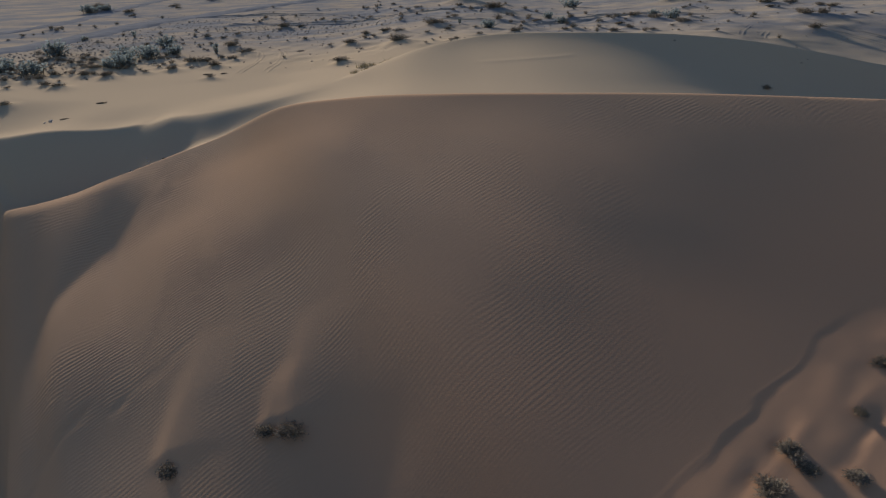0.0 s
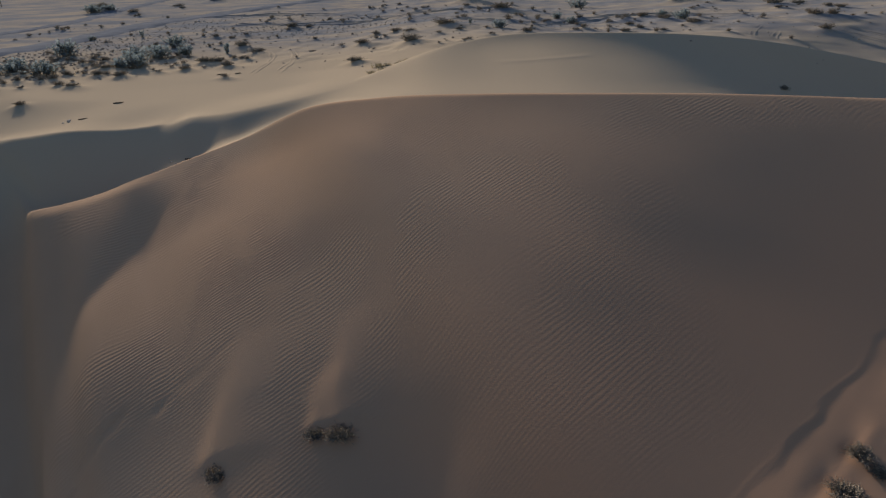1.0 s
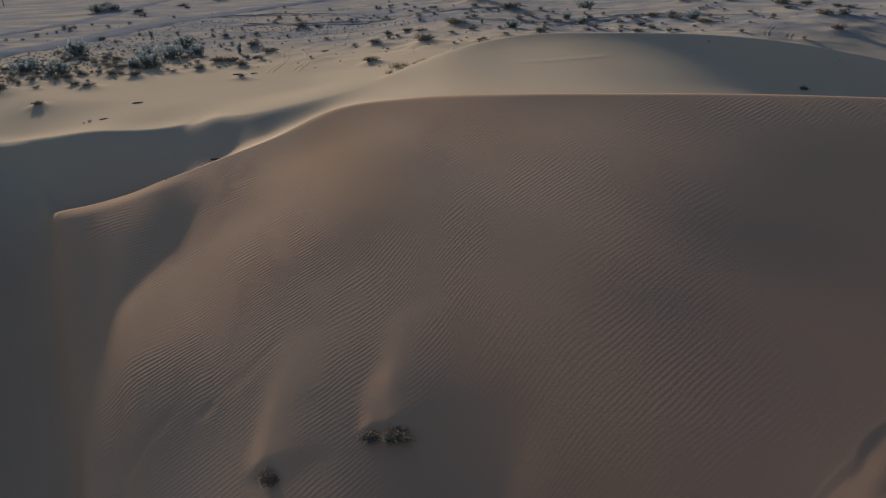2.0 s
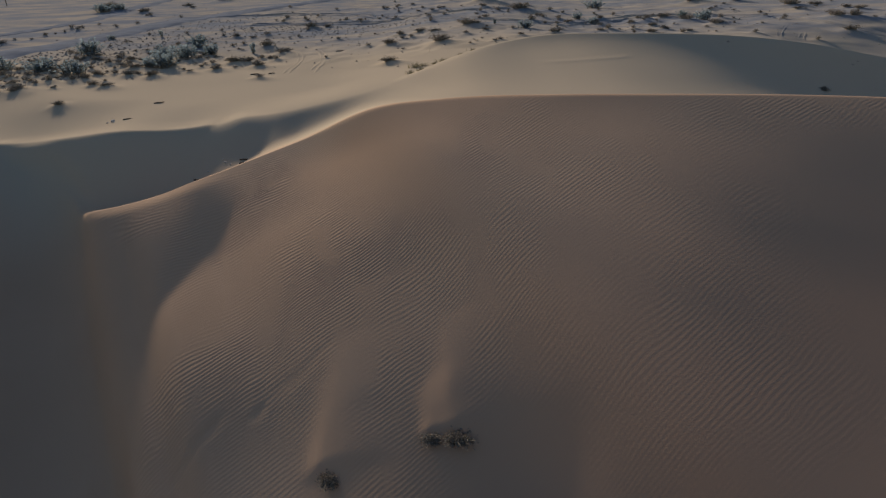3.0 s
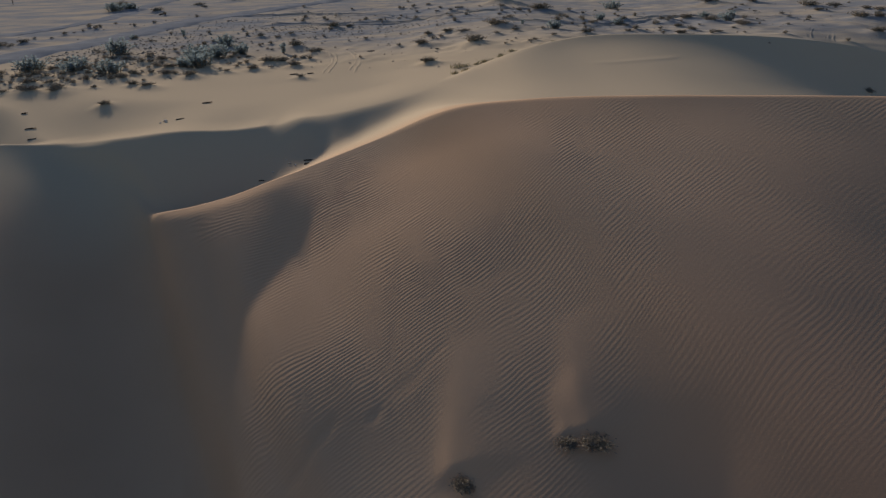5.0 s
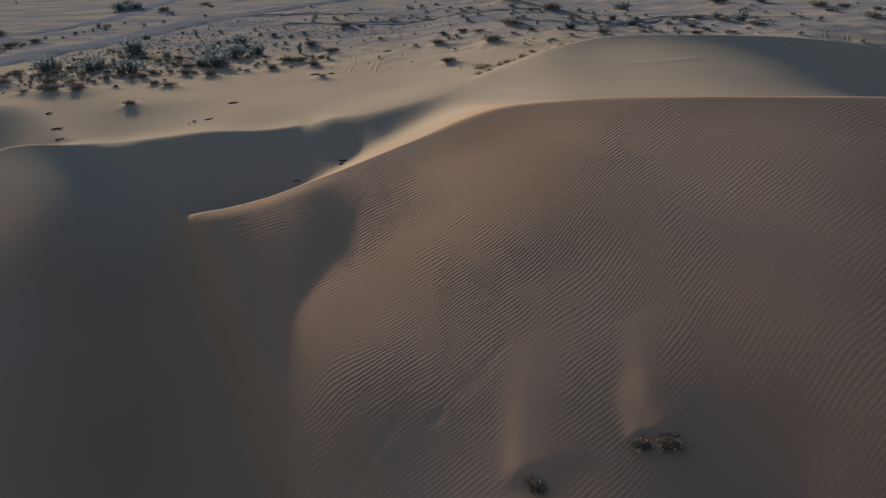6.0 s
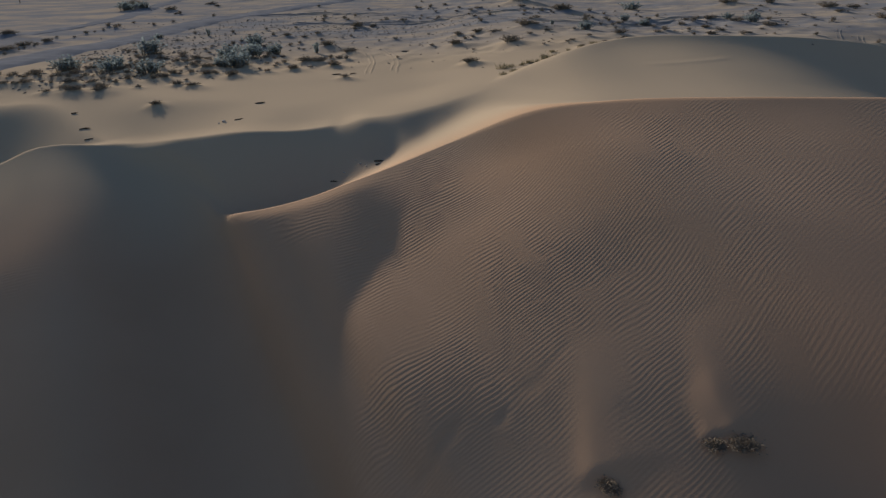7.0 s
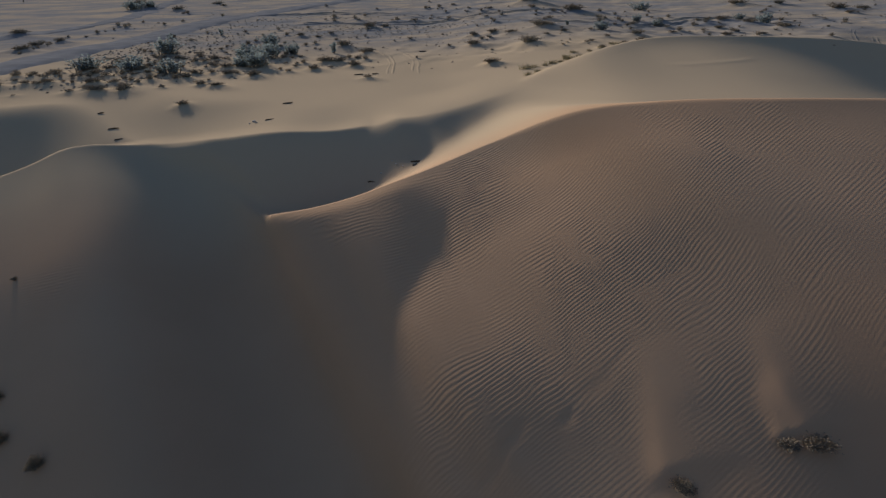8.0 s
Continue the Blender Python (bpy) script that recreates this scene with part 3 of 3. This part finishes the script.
def milkweed(seed, upright=False):
    """An upright shrub, about 1 m high and 1.2 m wide, of pale stems set with large grey-green leaves."""
    rng = random.Random(seed)
    root = empty("milkweed_shrub")
    sv, sf, lv, lf = [], [], [], []
    for k in range(10 if upright else 34):
        a, out = rng.uniform(0, 2 * math.pi), rng.uniform(0.02, 0.2 if upright else 0.6)
        h = rng.uniform(0.55, 1.0) * (1 - 0.55 * out)
        x0, y0 = rng.gauss(0, 0.06 if upright else 0.17), rng.gauss(0, 0.06 if upright else 0.17)
        pts = [(x0 + math.cos(a) * out * u ** 1.4, y0 + math.sin(a) * out * u ** 1.4, -0.06 + (h + 0.06) * u) for u in (0, 0.35, 0.7, 1)]
        tube(sv, sf, pts, [0.02, 0.015, 0.010, 0.006], 4)
        for i in range(24):
            u = rng.uniform(0.08, 1.0) ** 0.8
            q = Vector((x0 + math.cos(a) * out * u ** 1.4, y0 + math.sin(a) * out * u ** 1.4, h * u))
            b = rng.uniform(0, 2 * math.pi)
            leaf(lv, lf, q, (math.cos(b), math.sin(b), rng.uniform(0.0, 0.9)), rng.uniform(0.09, 0.15), rng.uniform(0.05, 0.085), rng)
    link_mesh("stem", sv, sf, BARK, root, "pale corky branching stem")
    link_mesh("crown", lv, lf, LEAF, root, "large grey-green leaves")
    return root


def scrub(seed, twigs=150, leaves=420, name="desert_scrub", flat=0.42, leaf_mat=None):
    """A low dome of twigs with small dull leaves, 1 m wide."""
    rng = random.Random(seed)
    root = empty(name)
    tv, tf, lv, lf = [], [], [], []
    lumps = [(rng.uniform(-0.22, 0.22), rng.uniform(-0.22, 0.22), rng.uniform(0.6, 1.0)) for _ in range(4)]
    for k in range(twigs):
        cx, cy, hh = lumps[k % 4]
        a, e = rng.uniform(0, 2 * math.pi), rng.uniform(0.05, 1.0)
        r = rng.uniform(0.2, 0.42) * math.sqrt(e)
        h = flat * hh * rng.uniform(0.6, 1.1) * (1.05 - e * 0.75)
        p0 = Vector((cx * 0.5 + rng.gauss(0, 0.05), cy * 0.5 + rng.gauss(0, 0.05), -0.05))
        p2 = Vector((cx + r * math.cos(a), cy + r * math.sin(a), h))
        p1 = p0.lerp(p2, 0.5) + Vector((rng.gauss(0, 0.03), rng.gauss(0, 0.03), 0.06))
        tube(tv, tf, [p0, p1, p2], [0.010, 0.007, 0.003], 3)
        for i in range(max(1, leaves // twigs)):
            q = p1.lerp(p2, rng.uniform(0.1, 1.05)) + Vector((rng.gauss(0, 0.02), rng.gauss(0, 0.02), rng.gauss(0, 0.02)))
            b = rng.uniform(0, 2 * math.pi)
            d = Vector((math.cos(b), math.sin(b), rng.uniform(-0.3, 0.9))).normalized()
            s2 = d.orthogonal().normalized() * rng.uniform(0.012, 0.022)
            ln = rng.uniform(0.03, 0.065)
            n = len(lv)
            lv.extend([q - s2 * 0.5, q + s2 * 0.5, q + d * ln + s2, q + d * ln - s2])
            lf.append((n, n + 1, n + 2, n + 3))
    link_mesh("branchwork", tv, tf, TWIG, root, "grey-brown dry twigs")
    link_mesh("foliage", lv, lf, leaf_mat or SCRUB_LEAF, root, "small dull green leaves")
    return root


def grass_tuft(seed):
    rng = random.Random(seed)
    root = empty("grass_tuft")
    v, f = [], []
    for k in range(90):
        a, lean = rng.uniform(0, 2 * math.pi), rng.uniform(0.1, 0.8)
        x0, y0, h, w = rng.gauss(0, 0.12), rng.gauss(0, 0.12), rng.uniform(0.2, 0.45), 0.012
        n = len(v)
        c, s2 = math.cos(a), math.sin(a)
        v += [(x0 - s2 * w, y0 + c * w, -0.04), (x0 + s2 * w, y0 - c * w, -0.04), (x0 + c * lean * h * 0.4 + s2 * w * 0.7, y0 + s2 * lean * h * 0.4 - c * w * 0.7, h * 0.6),
              (x0 + c * lean * h * 0.4 - s2 * w * 0.7, y0 + s2 * lean * h * 0.4 + c * w * 0.7, h * 0.6), (x0 + c * lean * h, y0 + s2 * lean * h, h * 0.9)]
        f += [(n, n + 1, n + 2, n + 3), (n + 3, n + 2, n + 4)]
    link_mesh("foliage", v, f, GRASS, root)
    return root


def plant_at(proto, x, y, w, turn, tall=1.0, sink=0.02):
    m = Matrix.LocRotScale((x, y, on_ground(x, y) - sink * w), Euler((0, 0, turn)), (w, w, w * tall))
    ob = copy_thing(proto, m)
    ob.scale = (w, w, w * tall)
    return ob


def retire(proto):
    for o in (*proto.children_recursive, proto):
        bpy.data.objects.remove(o)


# ---- the road and the tracks ----
def strip(name, line, half, lift, mat, label, category, ragged=0.25, crown=0.0):
    """A band of ground laid along a line of places."""
    pts = []
    k = [Vector((*p, 0)) for p in line]
    for i in range(len(k) - 1):
        a, b, c, d = k[max(i - 1, 0)], k[i], k[i + 1], k[min(i + 2, len(k) - 1)]
        n = max(2, int((c - b).length / 0.8))
        for j in range(n):
            u = j / n
            pts.append(0.5 * ((2 * b) + (c - a) * u + (2 * a - 5 * b + 4 * c - d) * u * u + (3 * b - a - 3 * c + d) * u ** 3))
    pts.append(k[-1])
    verts, faces, across = [], [], 9
    for i, p in enumerate(pts):
        t = (pts[min(i + 1, len(pts) - 1)] - pts[max(i - 1, 0)]).normalized()
        side = Vector((t.y, -t.x, 0))
        for j in range(across):
            u = 2 * j / (across - 1) - 1
            w = half * (1 + ragged * float(NA(i * 0.35, 3.0 + (u > 0) * 7)) * abs(u))
            q = p + side * u * w
            edge = 1 - abs(u) ** 6
            verts.append((q.x, q.y, on_ground(q.x, q.y) + (lift + crown * (1 - u * u)) * edge - 0.03 * (1 - edge)))
    for i in range(len(pts) - 1):
        for j in range(across - 1):
            n = i * across + j
            faces.append((n, n + 1, n + across + 1, n + across))
    ob = link_mesh(name, verts, faces, mat, smooth=True)
    return tagged(ob, label, category, kind="structure")


strip("road", [(-48, -20), (-42, 15), (-39, 32), (-37.2, 44), (-35.6, 52), (-33.4, 62), (-31.4, 76), (-28.3, 86), (-24.3, 95), (-19.2, 106), (-9, 122), (8, 140), (40, 165), (120, 210)], 2.3, 0.09,
      GRAVEL, "grey graded gravel road between sandy verges", "road", 0.12, 0.05)
strip("track_1", [(-70, 30), (-52, 55), (-46.5, 66), (-44.8, 75), (-45, 88), (-48, 105), (-50, 125), (-52, 160)], 1.5, 0.07, GRAVEL, "narrow grey vehicle track pressed into sand", "track", 0.4)


def wheel_track(name, line, gauge, width=0.3, lift=0.05):
    """Two ruts: each a groove between low banks of pushed-up sand."""
    root = tagged(empty(name), "pair of wheel ruts curving over smooth sand", "wheel ruts", kind="structure")
    k = [Vector((*p, 0)) for p in line]
    for s2 in (-0.5, 0.5):
        pts, verts, faces = [], [], []
        for i in range(len(k) - 1):
            a, b, c, d = k[max(i - 1, 0)], k[i], k[i + 1], k[min(i + 2, len(k) - 1)]
            n = max(2, int((c - b).length / 0.25))
            for j in range(n):
                u = j / n
                pts.append(0.5 * ((2 * b) + (c - a) * u + (2 * a - 5 * b + 4 * c - d) * u * u + (3 * b - a - 3 * c + d) * u ** 3))
        prof = ((-0.9, -0.02), (-0.62, 0.5), (-0.45, 1.0), (-0.28, 0.55), (-0.1, 0.1), (0.1, 0.1), (0.28, 0.55), (0.45, 1.0), (0.62, 0.5), (0.9, -0.02))
        for i, p in enumerate(pts):
            t = (pts[min(i + 1, len(pts) - 1)] - pts[max(i - 1, 0)]).normalized()
            side = Vector((t.y, -t.x, 0))
            end = min(1, i / 6, (len(pts) - 1 - i) / 6)
            for u, z in prof:
                q = p + side * (s2 * gauge + u * width * (1 + 0.3 * float(NB(i * 0.3, s2 * 9))))
                verts.append((q.x, q.y, on_ground(q.x, q.y) + lift * z * end * (0.8 + 0.5 * float(NA(i * 0.22, u * 3 + s2 * 5))) - 0.012))
        for i in range(len(pts) - 1):
            for j in range(len(prof) - 1):
                n = i * len(prof) + j
                faces.append((n, n + 1, n + len(prof) + 1, n + len(prof)))
        link_mesh("rut", verts, faces, SAND, root, smooth=True)
    return root


wheel_track("wheel_track_1", [(-10.7, 37.2), (-10.75, 39.5), (-10.7, 41.8), (-11.0, 44.4), (-11.6, 46.8), (-12.6, 49), (-14, 51.5)], 1.5, 0.34, 0.045)
wheel_track("wheel_track_2", [(-30, 82), (-23.5, 82), (-18, 81), (-12, 77), (-6, 70), (-1, 62), (3, 57.5), (9, 56.5), (16.3, 63.2), (21.4, 62.6), (27, 59.5), (30, 53), (34, 46)], 1.5, 0.42, 0.1)
wheel_track("wheel_track_3", [(-22, 70), (-15, 67.5), (-8, 67), (-1, 70), (8, 72)], 1.5, 0.42, 0.09)
wheel_track("wheel_track_4", [(22.4, 46.2), (23.2, 48), (24.4, 50), (26.4, 53)], 1.5, 0.34, 0.03)

# ---- milkweed shrubs on the plain ----
shrubs = [milkweed(3), milkweed(4), milkweed(7), milkweed(9, True)]
for i, (x, y, w, tall, kind) in enumerate([
        (-19.8, 41.9, 1.5, 0.95, 0), (-20.9, 42.4, 1.1, 0.9, 1), (-20.0, 46.2, 1.5, 0.95, 1), (-21.4, 45.6, 1.3, 1.0, 2), (-18.6, 47.4, 1.1, 1.0, 0), (-21.2, 52.4, 1.4, 0.9, 2), (-15.7, 47.6, 1.1, 1.1, 3),
        (-27.6, 41.9, 1.5, 0.85, 1), (-24.6, 40.0, 1.35, 0.85, 2), (-27.6, 48.3, 1.6, 0.95, 0), (-30.5, 42.2, 1.5, 0.8, 2), (-27.1, 60.5, 0.9, 1.1, 3), (-31.2, 59.6, 0.7, 0.9, 0),
        (15.3, 74.6, 1.6, 0.8, 1)]):
    tagged(plant_at(shrubs[kind], x, y, 1.1 * w, i * 1.7, 0.75 * tall), "upright milkweed shrub with grey-green leaves on pale sand", "shrub", "milkweed shrubs on the plain")
for i, (x, y, w, tall, kind) in enumerate([
        (10.6, 61.6, 1.0, 0.9, 0), (11.0, 57.5, 1.0, 0.8, 2), (20.9, 58.3, 1.3, 1.0, 1), (20.4, 62, 0.9, 0.9, 2), (4.1, 50.5, 1.25, 0.7, 0), (2.1, 52.8, 0.7, 0.9, 3), (-49.4, 98, 2.4, 0.7, 1), (-47.5, 99, 1.8, 0.7, 2)]):
    tagged(plant_at(shrubs[kind], x, y, w, i * 2.3, 0.8 * tall), "milkweed shrub with grey-green leaves among low scrub", "shrub", "milkweed shrubs on the plain")

# ---- desert scrub ----
domes = [scrub(21), scrub(22), scrub(23, flat=0.5), scrub(24, 110, 330, flat=0.34)]
rnd = random.Random(5)
for x, y, w in SCRUB + SCRUB_RIGHT:
    tagged(plant_at(rnd.choice(domes), x, y, 1.3 * w, rnd.uniform(0, 6.28), rnd.uniform(0.5, 0.75)), "low grey-brown desert bush on a small sand mound", "bush", "bushes on the plain")
sprigs = [scrub(31, 70, 210), scrub(32, 70, 210, flat=0.5), scrub(33, 60, 200, flat=0.36)]
SCRUB_SMALL.sort(key=lambda p: math.hypot(p[0] + 8, p[1]))
for x, y, w in SCRUB_SMALL[:235]:
    tagged(plant_at(rnd.choice(sprigs), x, y, w, rnd.uniform(0, 6.28), rnd.uniform(0.6, 0.95)), "small dry desert bush half buried in sand", "bush", "small bushes on the plain")


def far_scrub(places):
    """The farther small bushes, too many to tell apart."""
    root = tagged(empty("far_scrub"), "many low dry bushes scattered over the plain", "bushes", kind="stuff")
    for k, mat in ((0, TWIG), (1, SCRUB_LEAF)):
        verts, faces = [], []
        for x, y, w in places:
            me = sorted(sprigs[int(x * 7) % 3].children, key=lambda c: c.name)[k].data
            a, z, n = x * 5.0, on_ground(x, y) - 0.02 * w, len(verts)
            c, s2 = math.cos(a) * w, math.sin(a) * w
            verts += [(x + v.co.x * c - v.co.y * s2, y + v.co.x * s2 + v.co.y * c, z + v.co.z * w) for v in me.vertices]
            faces += [tuple(n + i for i in p.vertices) for p in me.polygons]
        link_mesh(("branchwork", "foliage")[k], verts, faces, mat, root)


far_scrub(SCRUB_SMALL[235:])
tufts = [grass_tuft(41), grass_tuft(42)]
for k in range(34):
    u = k / 33
    x, y = -4.2 + 12 * u + rnd.gauss(0, 0.3), 34.0 + 11.0 * u ** 0.8 + rnd.gauss(0, 0.5)
    tagged(plant_at(rnd.choice(tufts), x, y, rnd.uniform(0.7, 1.4), rnd.uniform(0, 6.28), 0.55), "tuft of yellowish dry grass behind the dune crest", "grass tuft", "grass tufts behind the dune")

# ---- the plants on and below the main dune ----
big = [scrub(61, 620, 900, "thorny_bush", 0.5, THORN_LEAF), scrub(62, 620, 900, "thorny_bush", 0.55, THORN_LEAF)]
for x, y, w, tall, k, label in ((-3.4, 9.33, 0.62, 0.5, 0, "dark thorny bush holding a sand tail on the dune slope"), (-2.98, 9.26, 0.72, 0.55, 1, "dark thorny bush holding a sand tail on the dune slope"),
                                (-5.4, 9.2, 0.7, 0.55, 0, "dark thorny bush half buried low on the dune slope"), (4.85, 6.86, 0.5, 0.5, 1, "green-grey thorny bush on red sand below the dune"),
                                (4.98, 6.52, 0.5, 0.45, 0, "green-grey thorny bush on red sand below the dune"), (4.4, 6.34, 0.6, 0.5, 1, "green-grey thorny bush on red sand below the dune"),
                                (6.1, 7.35, 0.34, 0.6, 0, "small thorny bush on red sand below the dune"), (6.98, 8.22, 0.42, 0.5, 1, "small thorny bush on red sand below the dune"),
                                (5.55, 6.36, 0.5, 0.4, 0, "small thorny bush on red sand below the dune"), (-19.44, 12.63, 0.5, 1.3, 1, "dark bush in the shade of a low dune"),
                                (-20.76, 13.5, 0.6, 1.1, 0, "dark bush in the shade of a low dune"), (-21.5, 14.75, 0.5, 1.0, 1, "dark bush in the shade of a low dune"), (-22.8, 18.8, 0.26, 0.8, 1, "small dry bush on a smooth low dune")):
    tagged(plant_at(big[k], x, y, w, x * 2.1, tall), label, "bush", "thorny bushes near the dune foot")
for p in shrubs + domes + sprigs + tufts + big:
    retire(p)


# ---- dead wood, litter and stones ----
def dead_branch(x, y, length, turn, label, forks=2):
    rng = random.Random(int(x * 100) + int(y * 37))
    v, f = [], []
    root = Vector((0, 0, 0.02))
    for k in range(forks + 1):
        a = turn + (0 if k == 0 else rng.uniform(-0.9, 0.9))
        ln = length * (1 if k == 0 else rng.uniform(0.35, 0.7))
        start = Vector((math.cos(turn), math.sin(turn), 0)) * length * (0 if k == 0 else rng.uniform(0.2, 0.6)) + root
        pts = [start + Vector((math.cos(a + 0.25 * u) * ln * u, math.sin(a + 0.25 * u) * ln * u, 0.03 * math.sin(2.6 * u))) for u in (0, 0.3, 0.65, 1)]
        tube(v, f, pts, [0.032, 0.03, 0.022, 0.01] if k == 0 else [0.025, 0.02, 0.014, 0.006], 6)
    ob = link_mesh("dead_branch", v, f, WOOD)
    ob.location = (x, y, on_ground(x, y) - 0.015)
    return tagged(ob, label, "branch", "dead wood on the sand")


for x, y, ln, turn in ((-16.5, 27.75, 0.62, 0.15), (-16.25, 30.6, 0.6, 0.0), (-10.3, 22.95, 0.6, -0.35), (-11.86, 22.3, 0.42, -0.5), (-10.25, 22.65, 0.35, 0.2), (-23.8, 29.1, 0.6, 0.15),
                       (-23.0, 27.8, 0.7, 0.1), (-25.2, 31.4, 0.4, 0.45), (-13.5, 37.8, 0.7, 0.0), (-12.5, 37.9, 0.5, 0.1), (-9.7, 46.6, 0.8, -0.3)):
    dead_branch(x, y, 0.75 * ln, turn, "dark weathered branch lying half buried in sand")


def litter(x, y, size, seed, label):
    """A crumpled scrap: a bent, folded sheet with some thickness."""
    rng = random.Random(seed)
    bm = bmesh.new()
    bmesh.ops.create_icosphere(bm, subdivisions=2, radius=0.5)
    for vert in bm.verts:
        vert.co *= 1 + rng.uniform(-0.35, 0.25)
        vert.co.z = vert.co.z * 0.45 + 0.12
    me = bpy.data.meshes.new("litter")
    bm.to_mesh(me)
    bm.free()
    me.materials.append(PLASTIC)
    ob = new("litter", me)
    ob.location, ob.scale, ob.rotation_euler = (x, y, on_ground(x, y)), (size, size * 0.7, size * 0.8), (0, 0, rng.uniform(0, 6))
    return tagged(ob, label, "litter", "scraps of litter")


for i, (x, y, size) in enumerate([(-17.0, 27.85, 0.22), (-16.85, 27.6, 0.14), (-17.15, 27.65, 0.12), (-11.4, 22.6, 0.1), (-10.85, 22.95, 0.11), (-11.0, 23.2, 0.07), (-10.6, 22.75, 0.08), (-23, 78.7, 0.35), (-23.8, 78.2, 0.25),
                                  (-27.1, 75.8, 0.35), (-26.2, 75, 0.3), (-22.4, 79.3, 0.25), (-9, 74, 0.35), (-8.2, 74.4, 0.25), (-4.5, 63.2, 0.22), (26.8, 57.8, 0.28)]):
    litter(x, y, size, 90 + i, "pale crumpled plastic scrap lying on the sand")


def stones():
    """Broken pale rubble strewn along the road's near side."""
    rng = random.Random(77)
    v, f = [], []
    base = [(1, 0, 0), (-0.6, 0.8, 0), (-0.6, -0.8, 0.1), (0.1, 0.1, 0.8), (0.3, -0.7, 0.45), (0.2, 0.75, 0.4)]
    tri = [(0, 5, 3), (5, 1, 3), (1, 2, 3), (2, 4, 3), (4, 0, 3), (0, 1, 5), (0, 4, 2), (0, 2, 1)]
    for cx, cy, sx, sy, count, big_one in ((-28, 47, 3.6, 7, 1100, 0.17), (-33, 64, 1.2, 12, 260, 0.14), (-13, 62, 5, 4, 420, 0.15), (-24, 68, 8, 9, 600, 0.16), (0, 58, 20, 10, 900, 0.13)):
        for _ in range(count):
            x, y = rng.gauss(cx, sx), rng.gauss(cy, sy)
            if y < 36 or (-39.5 < x < -33.5 and 40 < y < 60):
                continue
            size, a, n = rng.uniform(0.03, big_one), rng.uniform(0, 6.28), len(v)
            z, c, s2 = on_ground(x, y) - 0.15 * size, math.cos(a), math.sin(a)
            for p in base:
                q = [p[0] * rng.uniform(0.7, 1.2), p[1] * rng.uniform(0.6, 1.1), p[2] * rng.uniform(0.6, 1.0)]
                v.append((x + size * (q[0] * c - q[1] * s2), y + size * (q[0] * s2 + q[1] * c), z + size * q[2]))
            f += [tuple(n + i for i in t) for t in tri]
    ob = link_mesh("stones", v, f, STONE)
    return tagged(ob, "scattered pale broken stones on sandy ground", "stones", kind="stuff")


stones()


def marker_post(x, y):
    root = tagged(empty("marker_post"), "slim dark marker post standing beyond the road", "post")
    v, f = [], []
    tube(v, f, [(0, 0, -0.2), (0, 0, 1.0), (0.03, 0, 2.0)], [0.07, 0.065, 0.06], 8)
    link_mesh("shaft", v, f, WOOD, root)
    v, f = [], []
    tube(v, f, [(0.03, 0, 2.0), (0.03, 0, 2.06), (0.03, 0, 2.09)], [0.09, 0.09, 0.02], 8)
    link_mesh("cap", v, f, WOOD, root)
    root.location = (x, y, on_ground(x, y))


marker_post(-80.5, 127)
